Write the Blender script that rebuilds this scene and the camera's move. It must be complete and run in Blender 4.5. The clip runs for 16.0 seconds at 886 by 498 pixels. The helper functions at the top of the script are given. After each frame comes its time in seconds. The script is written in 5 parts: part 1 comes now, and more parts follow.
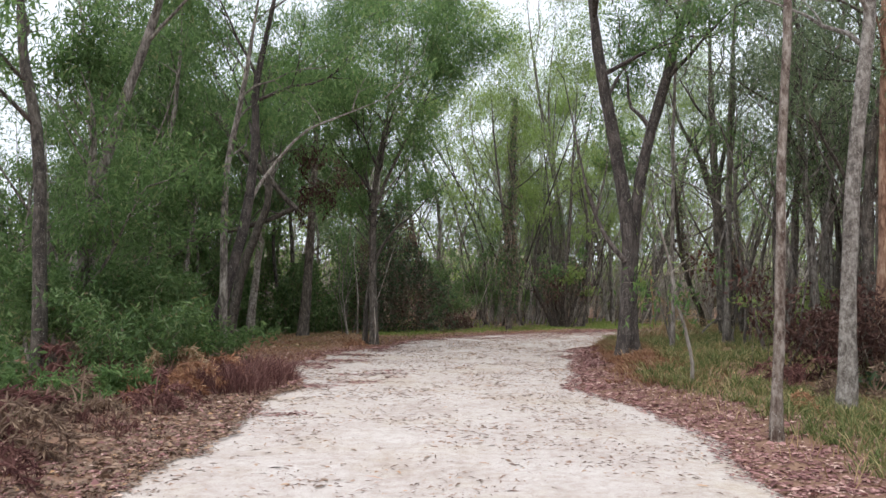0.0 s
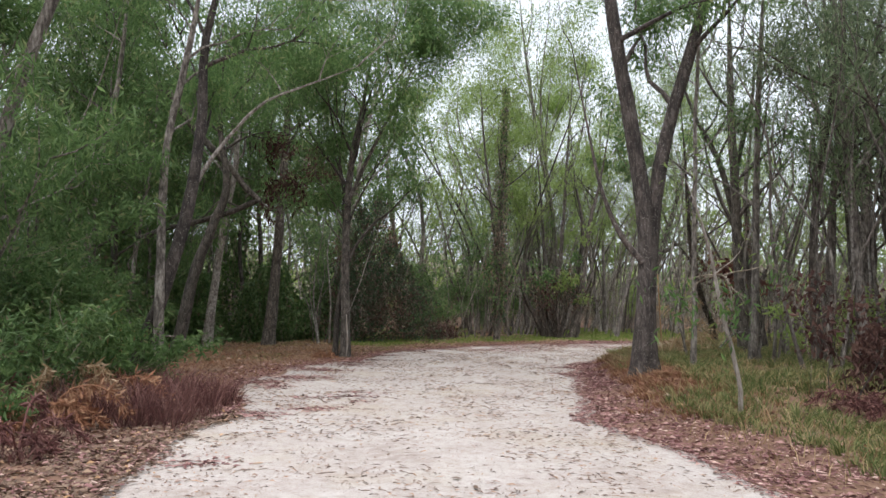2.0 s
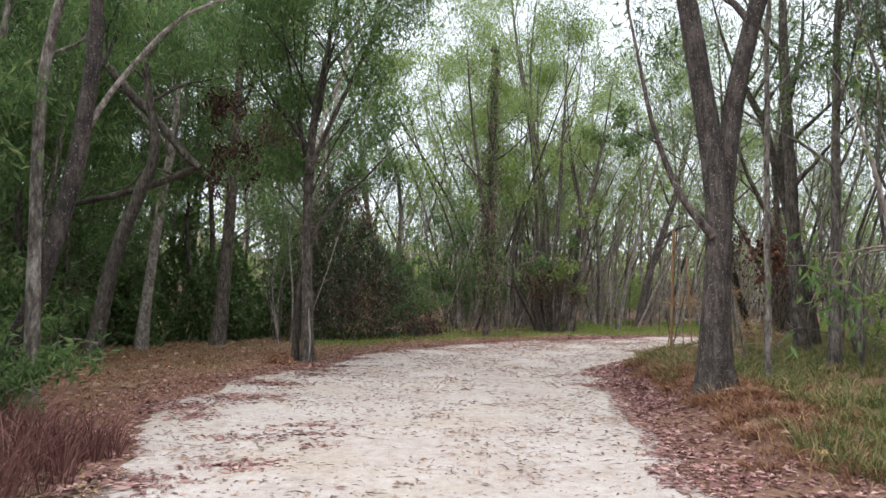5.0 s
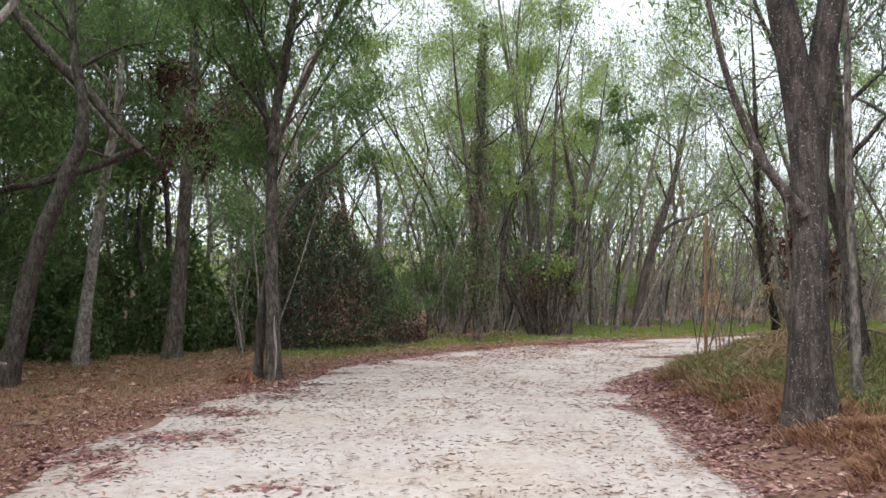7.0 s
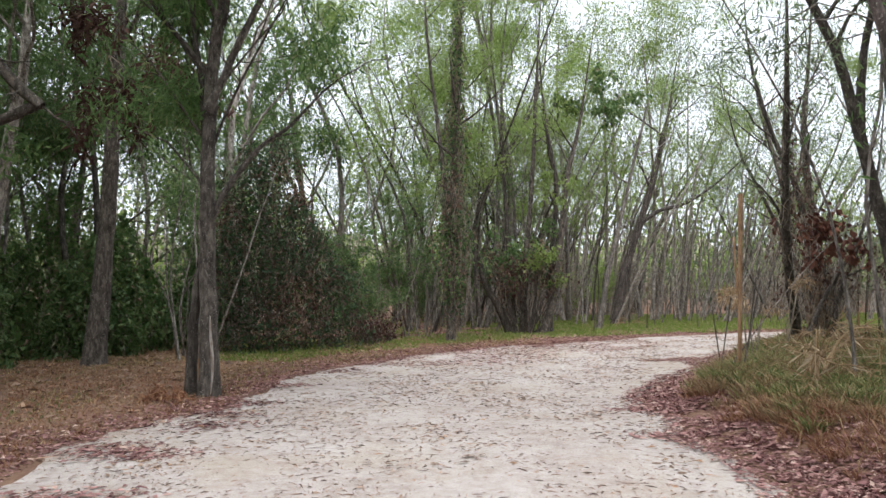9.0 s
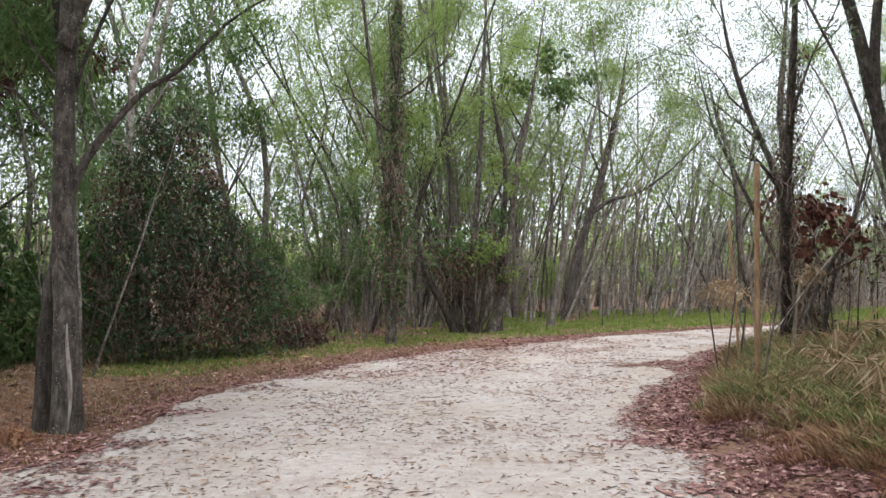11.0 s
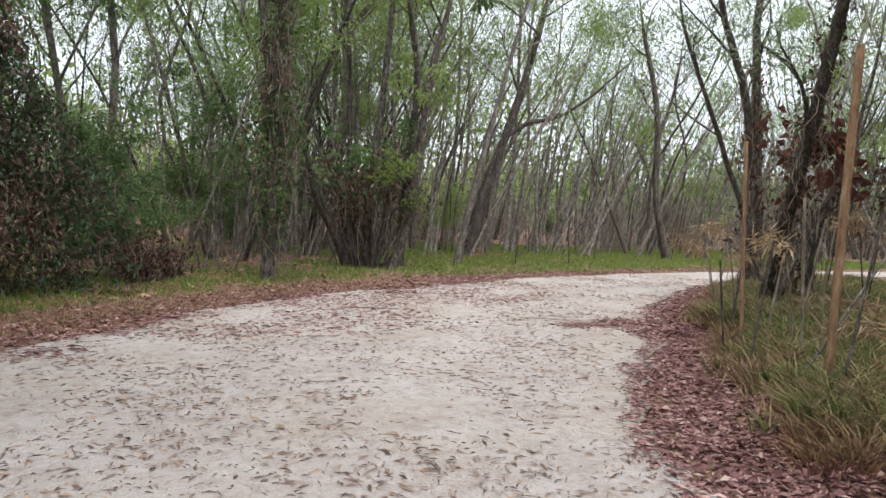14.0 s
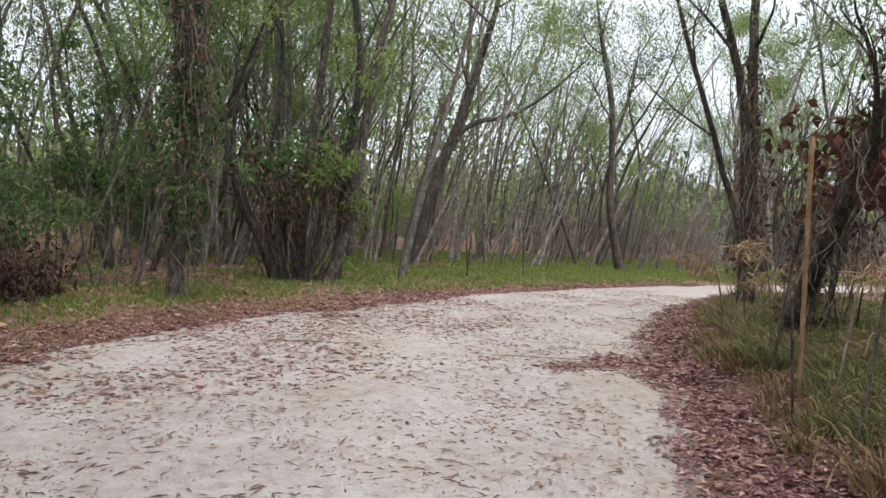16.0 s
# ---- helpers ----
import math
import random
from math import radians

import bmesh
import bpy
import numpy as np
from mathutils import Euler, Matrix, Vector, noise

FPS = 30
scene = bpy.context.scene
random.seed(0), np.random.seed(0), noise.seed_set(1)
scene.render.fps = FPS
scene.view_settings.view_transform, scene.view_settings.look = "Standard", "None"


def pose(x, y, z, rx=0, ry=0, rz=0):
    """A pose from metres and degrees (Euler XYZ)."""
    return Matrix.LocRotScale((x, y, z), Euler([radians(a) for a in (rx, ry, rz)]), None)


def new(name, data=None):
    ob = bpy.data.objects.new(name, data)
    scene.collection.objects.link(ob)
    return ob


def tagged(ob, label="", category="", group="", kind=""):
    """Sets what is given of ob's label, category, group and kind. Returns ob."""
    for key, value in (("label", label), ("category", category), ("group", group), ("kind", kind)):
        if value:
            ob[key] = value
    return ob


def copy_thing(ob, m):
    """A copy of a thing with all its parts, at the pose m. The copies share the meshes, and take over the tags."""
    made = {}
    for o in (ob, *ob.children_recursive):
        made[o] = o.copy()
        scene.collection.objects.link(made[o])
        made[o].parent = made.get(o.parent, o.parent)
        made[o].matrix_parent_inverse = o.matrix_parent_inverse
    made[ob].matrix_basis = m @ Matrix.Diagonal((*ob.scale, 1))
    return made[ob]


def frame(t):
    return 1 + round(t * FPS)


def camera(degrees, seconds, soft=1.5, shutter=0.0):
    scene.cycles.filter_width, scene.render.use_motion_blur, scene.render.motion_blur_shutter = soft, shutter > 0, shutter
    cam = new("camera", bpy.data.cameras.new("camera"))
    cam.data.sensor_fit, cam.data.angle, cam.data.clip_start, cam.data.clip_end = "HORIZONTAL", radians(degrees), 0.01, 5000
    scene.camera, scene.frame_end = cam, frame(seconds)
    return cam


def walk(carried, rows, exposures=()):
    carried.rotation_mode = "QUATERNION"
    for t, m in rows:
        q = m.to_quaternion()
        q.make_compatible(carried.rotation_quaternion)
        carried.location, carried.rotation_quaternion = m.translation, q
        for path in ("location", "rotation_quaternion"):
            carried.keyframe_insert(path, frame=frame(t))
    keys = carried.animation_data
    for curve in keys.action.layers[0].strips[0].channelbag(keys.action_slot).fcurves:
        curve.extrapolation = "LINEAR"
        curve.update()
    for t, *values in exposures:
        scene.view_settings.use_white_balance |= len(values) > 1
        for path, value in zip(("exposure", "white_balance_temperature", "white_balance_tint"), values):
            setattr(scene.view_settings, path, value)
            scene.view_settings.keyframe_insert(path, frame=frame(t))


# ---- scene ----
cam = camera(63.5, 16.0, soft=1.55)
METRES, EYE, TILT, LEAN, TURN = 18.519, 1.5, 0.17, 0.0, 0.0
ROWS = [
    (0.0, 0.0, 0.0, 0.0, -0.02, 3.43, -0.38),
    (0.5, 0.0037, 0.0334, -0.0003, -1.97, 4.33, -1.23),
    (1.0, 0.0014, 0.0666, -0.0013, -4.23, 3.14, -3.04),
    (1.5, 0.0036, 0.1003, -0.0027, -4.76, 3.09, -1.68),
    (2.0, 0.0022, 0.1341, -0.0024, -1.34, 4.04, -1.04),
    (2.5, 0.0029, 0.165, -0.003, -2.57, 5.09, -0.1),
    (3.0, 0.0013, 0.1966, -0.0034, -1.65, 5.16, -1.1),
    (3.5, -0.0012, 0.2298, -0.0042, -1.71, 4.34, -0.62),
    (6.0, -0.0089, 0.3895, -0.0018, -3.95, 3.24, -1.06),
    (6.5, -0.0111, 0.4209, -0.0017, -2.07, 3.28, 0.82),
    (7.0, -0.0121, 0.4526, -0.0028, -5.19, 3.38, 0.1),
    (7.5, -0.0135, 0.4839, -0.0028, -4.83, 3.61, -1.36),
    (8.0, -0.0142, 0.5142, -0.0026, -4.52, 3.6, -0.34),
    (8.5, -0.0129, 0.5459, -0.0032, -5.39, 2.89, -1.48),
    (9.0, -0.0136, 0.5777, -0.0022, -8.27, 2.83, 0.11),
    (11.5, 0.0051, 0.7311, -0.004, -14.38, 2.33, -0.36),
    (12.0, 0.0094, 0.7607, -0.0044, -15.54, 1.66, -2.0),
    (12.5, 0.0137, 0.7904, -0.0045, -18.97, 0.48, -3.08),
    (13.0, 0.02, 0.8191, -0.0052, -20.9, -1.68, -3.05),
    (13.5, 0.0249, 0.8484, -0.0042, -20.42, -3.39, -0.91),
    (14.0, 0.0333, 0.8779, -0.0047, -22.5, -3.26, -2.69),
    (14.5, 0.0396, 0.9073, -0.0042, -22.68, -3.81, -3.33),
    (15.0, 0.0489, 0.9358, -0.0041, -25.09, -4.22, -3.39),
    (15.5, 0.0566, 0.9635, -0.0028, -25.32, -4.08, -4.21),
    (16.0, 0.066, 0.9897, -0.0022, -27.76, -2.76, -3.74),
]
walk(cam, [(t, pose(0, 0, EYE, TILT, LEAN, TURN) @ pose(METRES * x, METRES * y, METRES * z, 90 + pitch, roll, yaw)) for t, x, y, z, yaw, pitch, roll in ROWS],
     exposures=[(0.0, 0.9), (6.0, 1.08), (9.0, 1.14), (13.0, 1.1), (16.0, 0.87)])

# ---- light: an overcast sky, a weak wide sun ----
SUN_UP, SUN_TURN = 72.0, 200.0
world = bpy.data.worlds.new("overcast_sky")
scene.world = world
world.use_nodes = True
wn, wl = world.node_tree.nodes, world.node_tree.links
sky = wn.new("ShaderNodeTexSky")
sky.sky_type = "NISHITA"
sky.sun_disc = False
sky.sun_elevation, sky.sun_rotation = radians(SUN_UP), radians(SUN_TURN)
sky.air_density, sky.dust_density, sky.ozone_density = 1.0, 4.0, 1.0
pale = wn.new("ShaderNodeHueSaturation")
pale.inputs["Saturation"].default_value = 0.32
wl.new(sky.outputs["Color"], pale.inputs["Color"])
cloud = wn.new("ShaderNodeMix")
cloud.data_type = "RGBA"
cloud.inputs["Factor"].default_value = 0.7
cloud.inputs["B"].default_value = (6.2, 6.75, 7.6, 1)
wl.new(pale.outputs["Color"], cloud.inputs["A"])
wl.new(cloud.outputs["Result"], wn["Background"].inputs["Color"])
wn["Background"].inputs["Strength"].default_value = 0.115
sun = new("sun", bpy.data.lights.new("sun", "SUN"))
sun.data.energy, sun.data.angle, sun.data.color = 1.5, radians(60), (1.0, 0.97, 0.93)
sun.matrix_world = pose(0, 0, 30, 90 - SUN_UP, 0, -SUN_TURN + 180)


# ---- materials ----
def material(name):
    m = bpy.data.materials.new(name)
    m.use_nodes = True
    n, l = m.node_tree.nodes, m.node_tree.links
    return m, n, l, n["Principled BSDF"]


def ramp(n, stops):
    r = n.new("ShaderNodeValToRGB")
    while len(r.color_ramp.elements) < len(stops):
        r.color_ramp.elements.new(0.5)
    for e, (p, c) in zip(r.color_ramp.elements, stops):
        e.position, e.color = p, (*c, 1)
    return r


def noise_node(n, l, coord, scale, detail=4, rough=0.6, stretch=(1, 1, 1)):
    mp = n.new("ShaderNodeMapping")
    mp.inputs["Scale"].default_value = stretch
    l.new(coord, mp.inputs["Vector"])
    t = n.new("ShaderNodeTexNoise")
    t.inputs["Scale"].default_value, t.inputs["Detail"].default_value, t.inputs["Roughness"].default_value = scale, detail, rough
    l.new(mp.outputs["Vector"], t.inputs["Vector"])
    return t


def bark_material(name, dark, mid, light, patch=0.0, grain=0.24, blotches=5.5):
    """Furrowed bark: long vertical ridges, blotches, pale lichen flecks."""
    m, n, l, b = material(name)
    co = n.new("ShaderNodeTexCoord").outputs["Object"]
    ridge = noise_node(n, l, co, 24, 5, 0.7, (1, 1, grain))
    blotch = noise_node(n, l, co, blotches, 5, 0.65, (1, 1, 0.45))
    fleck = noise_node(n, l, co, 55, 4, 0.6, (1, 1, 0.8))
    c = ramp(n, [(0.41, dark), (0.5, mid), (0.6, light)])
    mix = n.new("ShaderNodeMath")
    mix.operation = "MULTIPLY_ADD"
    mix.inputs[1].default_value = 0.55
    l.new(ridge.outputs["Fac"], mix.inputs[0])
    half = n.new("ShaderNodeMath")
    half.operation = "MULTIPLY"
    half.inputs[1].default_value = 0.45
    l.new(blotch.outputs["Fac"], half.inputs[0])
    l.new(half.outputs[0], mix.inputs[2])
    l.new(mix.outputs[0], c.inputs["Fac"])
    over = n.new("ShaderNodeMix")
    over.data_type = "RGBA"
    f = ramp(n, [(0.66 - patch * 0.12, (0, 0, 0)), (0.72 - patch * 0.1, (1, 1, 1))])
    l.new(fleck.outputs["Fac"], f.inputs["Fac"])
    l.new(f.outputs["Color"], over.inputs["Factor"])
    l.new(c.outputs["Color"], over.inputs["A"])
    over.inputs["B"].default_value = (0.42, 0.4, 0.36, 1)
    info = n.new("ShaderNodeObjectInfo")
    hs = n.new("ShaderNodeHueSaturation")
    vr = n.new("ShaderNodeMapRange")
    vr.inputs["To Min"].default_value, vr.inputs["To Max"].default_value = 0.75, 1.25
    l.new(info.outputs["Random"], vr.inputs["Value"])
    l.new(vr.outputs["Result"], hs.inputs["Value"])
    l.new(over.outputs["Result"], hs.inputs["Color"])
    l.new(hs.outputs["Color"], b.inputs["Base Color"])
    bump = n.new("ShaderNodeBump")
    bump.inputs["Strength"].default_value, bump.inputs["Distance"].default_value = 1.0, 0.035
    l.new(ridge.outputs["Fac"], bump.inputs["Height"])
    l.new(bump.outputs["Normal"], b.inputs["Normal"])
    b.inputs["Roughness"].default_value = 0.9
    return m


def leaf_material(name, stops, through_light=0.35, rough=0.5, gloss=0.3):
    """Leaves: each one its own tint, with light passing through them."""
    m, n, l, b = material(name)
    geo = n.new("ShaderNodeNewGeometry")
    info = n.new("ShaderNodeObjectInfo")
    c = ramp(n, stops)
    l.new(geo.outputs["Random Per Island"], c.inputs["Fac"])
    hs = n.new("ShaderNodeHueSaturation")
    vr = n.new("ShaderNodeMapRange")
    vr.inputs["To Min"].default_value, vr.inputs["To Max"].default_value = 0.8, 1.25
    l.new(info.outputs["Random"], vr.inputs["Value"])
    l.new(vr.outputs["Result"], hs.inputs["Value"])
    l.new(c.outputs["Color"], hs.inputs["Color"])
    l.new(hs.outputs["Color"], b.inputs["Base Color"])
    b.inputs["Roughness"].default_value = rough
    b.inputs["Specular IOR Level"].default_value = gloss
    if through_light:
        tr = n.new("ShaderNodeBsdfTranslucent")
        l.new(hs.outputs["Color"], tr.inputs["Color"])
        mx = n.new("ShaderNodeMixShader")
        mx.inputs["Fac"].default_value = through_light
        l.new(b.outputs["BSDF"], mx.inputs[1])
        l.new(tr.outputs["BSDF"], mx.inputs[2])
        l.new(mx.outputs["Shader"], n["Material Output"].inputs["Surface"])
    return m


def ground_material(name, stops, scale, fine, bump_size):
    m, n, l, b = material(name)
    co = n.new("ShaderNodeTexCoord").outputs["Object"]
    broad = noise_node(n, l, co, scale, 5, 0.6)
    small = noise_node(n, l, co, fine, 5, 0.7)
    add = n.new("ShaderNodeMath")
    add.operation = "MULTIPLY_ADD"
    add.inputs[1].default_value = 0.5
    l.new(small.outputs["Fac"], add.inputs[0])
    half = n.new("ShaderNodeMath")
    half.operation = "MULTIPLY"
    half.inputs[1].default_value = 0.5
    l.new(broad.outputs["Fac"], half.inputs[0])
    l.new(half.outputs[0], add.inputs[2])
    c = ramp(n, stops)
    l.new(add.outputs[0], c.inputs["Fac"])
    l.new(c.outputs["Color"], b.inputs["Base Color"])
    bump = n.new("ShaderNodeBump")
    bump.inputs["Strength"].default_value, bump.inputs["Distance"].default_value = 0.6, bump_size
    l.new(small.outputs["Fac"], bump.inputs["Height"])
    l.new(bump.outputs["Normal"], b.inputs["Normal"])
    b.inputs["Roughness"].default_value = 0.95
    b.inputs["Specular IOR Level"].default_value = 0.15
    return m


BARK_GREY = bark_material("bark_grey", (0.055, 0.045, 0.038), (0.16, 0.136, 0.117), (0.34, 0.305, 0.27), 0.1, 0.3, 7)
BARK_DARK = bark_material("bark_dark", (0.032, 0.025, 0.021), (0.076, 0.062, 0.051), (0.17, 0.143, 0.12), 0.3, 0.3, 8)
BARK_BANK = bark_material("bark_flecked", (0.026, 0.02, 0.018), (0.062, 0.048, 0.042), (0.145, 0.118, 0.105), 0.45)
BARK_PALE = bark_material("bark_pale", (0.085, 0.068, 0.058), (0.205, 0.178, 0.156), (0.39, 0.355, 0.32), 0.6, 0.55, 9)
BARK_RED = bark_material("bark_red", (0.1, 0.05, 0.03), (0.22, 0.12, 0.08), (0.36, 0.24, 0.17))
BARK_PEEL = bark_material("bark_peeling", (0.06, 0.034, 0.025), (0.17, 0.132, 0.108), (0.33, 0.285, 0.25), 0.3, 0.35, 11)
TWIG = bark_material("dry_twig", (0.1, 0.075, 0.055), (0.2, 0.16, 0.12), (0.34, 0.29, 0.23))
BARE_WOOD = bark_material("bare_wood", (0.2, 0.16, 0.13), (0.36, 0.31, 0.27), (0.5, 0.45, 0.41))
WOOD_STAKE = bark_material("weathered_stake", (0.2, 0.11, 0.06), (0.34, 0.2, 0.11), (0.45, 0.3, 0.18))
LEAF_MID = leaf_material("leaf_green", [(0, (0.075, 0.138, 0.048)), (0.5, (0.135, 0.225, 0.08)), (0.9, (0.21, 0.315, 0.12)), (1, (0.29, 0.31, 0.15))], 0.62)
LEAF_LIGHT = leaf_material("leaf_light_green", [(0, (0.165, 0.235, 0.062)), (0.6, (0.255, 0.345, 0.105)), (1, (0.35, 0.44, 0.165))], 0.62)
LEAF_FRESH = leaf_material("leaf_fresh_green", [(0, (0.06, 0.12, 0.035)), (0.6, (0.1, 0.18, 0.055)), (0.93, (0.17, 0.26, 0.08)), (1, (0.3, 0.19, 0.09))], 0.5)
LEAF_GREY = leaf_material("leaf_grey_green", [(0, (0.105, 0.145, 0.08)), (0.6, (0.185, 0.24, 0.135)), (1, (0.28, 0.33, 0.2))], 0.55)
LEAF_DARK = leaf_material("leaf_dark_green", [(0, (0.065, 0.12, 0.042)), (0.6, (0.122, 0.2, 0.07)), (0.93, (0.2, 0.28, 0.11)), (1, (0.2, 0.14, 0.1))], 0.5, 0.4, 0.4)
LEAF_RUST = leaf_material("leaf_rust", [(0, (0.07, 0.03, 0.025)), (0.6, (0.14, 0.062, 0.046)), (1, (0.24, 0.11, 0.075))], 0.3, 0.7, 0.15)
LEAF_DEAD = leaf_material("leaf_dead_dark", [(0, (0.06, 0.03, 0.026)), (0.6, (0.12, 0.062, 0.052)), (1, (0.2, 0.12, 0.095))], 0.3, 0.7, 0.15)
LEAF_DRY = leaf_material("leaf_dry", [(0, (0.11, 0.07, 0.055)), (0.5, (0.2, 0.135, 0.1)), (1, (0.34, 0.25, 0.18))], 0.3, 0.7, 0.15)
LEAF_VINE = leaf_material("leaf_vine", [(0, (0.04, 0.075, 0.036)), (0.55, (0.075, 0.13, 0.06)), (0.7, (0.1, 0.07, 0.055)), (1, (0.21, 0.15, 0.115))], 0.35, 0.5)
LEAF_TWIG = leaf_material("dry_twig_brush", [(0, (0.16, 0.135, 0.115)), (0.6, (0.33, 0.285, 0.245)), (1, (0.52, 0.46, 0.41))], 0, 0.8, 0.1)
LEAF_FROND = leaf_material("leaf_straw_frond", [(0, (0.24, 0.15, 0.08)), (0.6, (0.4, 0.28, 0.17)), (1, (0.55, 0.45, 0.32))], 0.3, 0.6, 0.2)
LITTER_RED = leaf_material("litter_red_brown", [(0, (0.11, 0.05, 0.05)), (0.5, (0.245, 0.125, 0.12)), (0.85, (0.38, 0.225, 0.205)), (1, (0.54, 0.4, 0.34))], 0, 0.7, 0.2)
LITTER_GREY = leaf_material("litter_grey_brown", [(0, (0.12, 0.08, 0.06)), (0.6, (0.26, 0.175, 0.13)), (0.92, (0.36, 0.25, 0.18)), (1, (0.5, 0.3, 0.16))], 0, 0.7, 0.2)
LITTER_TRACK = leaf_material("litter_dull_brown", [(0, (0.09, 0.06, 0.05)), (0.35, (0.2, 0.135, 0.11)), (0.75, (0.34, 0.235, 0.19)), (1, (0.44, 0.25, 0.14))], 0, 0.7, 0.2)
GRASS_GREEN = leaf_material("grass_green", [(0, (0.07, 0.095, 0.034)), (0.55, (0.15, 0.18, 0.066)), (0.85, (0.27, 0.255, 0.115)), (1, (0.42, 0.35, 0.19))], 0.45, 0.6, 0.2)
GRASS_FRESH = leaf_material("grass_fresh_green", [(0, (0.12, 0.19, 0.04)), (0.75, (0.2, 0.29, 0.065)), (0.85, (0.32, 0.34, 0.14)), (1, (0.42, 0.34, 0.18))], 0.45, 0.6, 0.2)
GRASS_STRAW = leaf_material("grass_straw", [(0, (0.19, 0.125, 0.07)), (0.6, (0.33, 0.225, 0.125)), (1, (0.46, 0.35, 0.21))], 0.25, 0.7, 0.15)
GRASS_RUST = leaf_material("grass_rust_brown", [(0, (0.19, 0.085, 0.05)), (0.6, (0.34, 0.175, 0.105)), (1, (0.46, 0.29, 0.18))], 0.25, 0.7, 0.15)
GRASS_RED = leaf_material("grass_red_brown", [(0, (0.08, 0.034, 0.034)), (0.6, (0.165, 0.075, 0.068)), (1, (0.28, 0.16, 0.135))], 0.2, 0.7, 0.15)
SAND = ground_material("white_sand", [(0.32, (0.3, 0.25, 0.225)), (0.45, (0.43, 0.378, 0.355)), (0.58, (0.497, 0.455, 0.436)), (0.72, (0.55, 0.517, 0.5))], 0.9, 7, 0.05)


# farthest woodland: distance haze is painted in as paler, greyer colour
FAR_WOOD = ground_material("far_woodland", [(0.36, (0.14, 0.13, 0.1)), (0.48, (0.27, 0.25, 0.18)), (0.6, (0.34, 0.36, 0.22)), (0.7, (0.42, 0.42, 0.34))], 0.7, 6, 0.3)


def stain(mat, colour, scale, low, high, share):
    """Lays soft irregular stains of one colour over a ground material."""
    n, l = mat.node_tree.nodes, mat.node_tree.links
    base = n["Principled BSDF"].inputs["Base Color"]
    was = base.links[0].from_socket
    t = noise_node(n, l, n.new("ShaderNodeTexCoord").outputs["Object"], scale, 6, 0.7)
    f = n.new("ShaderNodeMapRange")
    f.inputs["From Min"].default_value, f.inputs["From Max"].default_value, f.inputs["To Max"].default_value = low, high, share
    l.new(t.outputs["Fac"], f.inputs["Value"])
    m = n.new("ShaderNodeMix")
    m.data_type = "RGBA"
    m.inputs["B"].default_value = (*colour, 1)
    l.new(f.outputs["Result"], m.inputs["Factor"])
    l.new(was, m.inputs["A"])
    l.new(m.outputs["Result"], base)


stain(SAND, (0.38, 0.31, 0.21), 0.55, 0.5, 0.72, 0.55)
stain(SAND, (0.3, 0.25, 0.21), 2.6, 0.52, 0.75, 0.6)
stain(SAND, (0.22, 0.17, 0.14), 26, 0.6, 0.72, 0.6)
stain(SAND, (0.27, 0.2, 0.165), 9, 0.5, 0.7, 0.55)
stain(SAND, (0.23, 0.18, 0.155), 75, 0.52, 0.66, 0.55)
stain(SAND, (0.16, 0.12, 0.1), 150, 0.57, 0.66, 0.75)
stain(SAND, (0.66, 0.63, 0.6), 60, 0.58, 0.68, 0.5)
SOIL = ground_material("leaf_mould_soil", [(0.3, (0.1, 0.058, 0.044)), (0.5, (0.2, 0.12, 0.086)), (0.7, (0.28, 0.18, 0.125))], 0.5, 14, 0.05)


# ---- mesh helpers ----
def link_mesh(name, geoms, mat, parent=None, label="", smooth=False):
    """One mesh object out of (vertices, quads) pairs."""
    vs, fs, k = [], [], 0
    for v, f in geoms:
        vs.append(v)
        fs.append(f + k)
        k += len(v)
    v, f = np.concatenate(vs).astype(np.float32), np.concatenate(fs).astype(np.int32)
    me = bpy.data.meshes.new(name)
    me.vertices.add(len(v))
    me.vertices.foreach_set("co", v.ravel())
    me.loops.add(f.size)
    me.loops.foreach_set("vertex_index", f.ravel())
    me.polygons.add(len(f))
    me.polygons.foreach_set("loop_start", np.arange(0, f.size, f.shape[1], dtype=np.int32))
    me.polygons.foreach_set("use_smooth", np.full(len(f), smooth))
    me.update(calc_edges=True)
    me.materials.append(mat)
    ob = new(name, me)
    if parent:
        ob.parent = parent
    if label:
        ob["label"] = label
    return ob


def spline(ctrl, n):
    """A Catmull-Rom curve through the control points, n points on it."""
    p = np.asarray(ctrl, float)
    if len(p) < 3:
        return p[0] + (p[-1] - p[0]) * np.linspace(0, 1, n)[:, None]
    q = np.vstack([2 * p[0] - p[1], p, 2 * p[-1] - p[-2]])
    u = np.linspace(0, len(p) - 1 - 1e-9, n)
    i, f = u.astype(int), (u % 1)[:, None]
    a, b, c, d = q[i], q[i + 1], q[i + 2], q[i + 3]
    return 0.5 * (2 * b + (c - a) * f + (2 * a - 5 * b + 4 * c - d) * f ** 2 + (3 * b - a - 3 * c + d) * f ** 3)


def unit(a):
    return a / np.maximum(np.linalg.norm(a, axis=-1, keepdims=True), 1e-9)


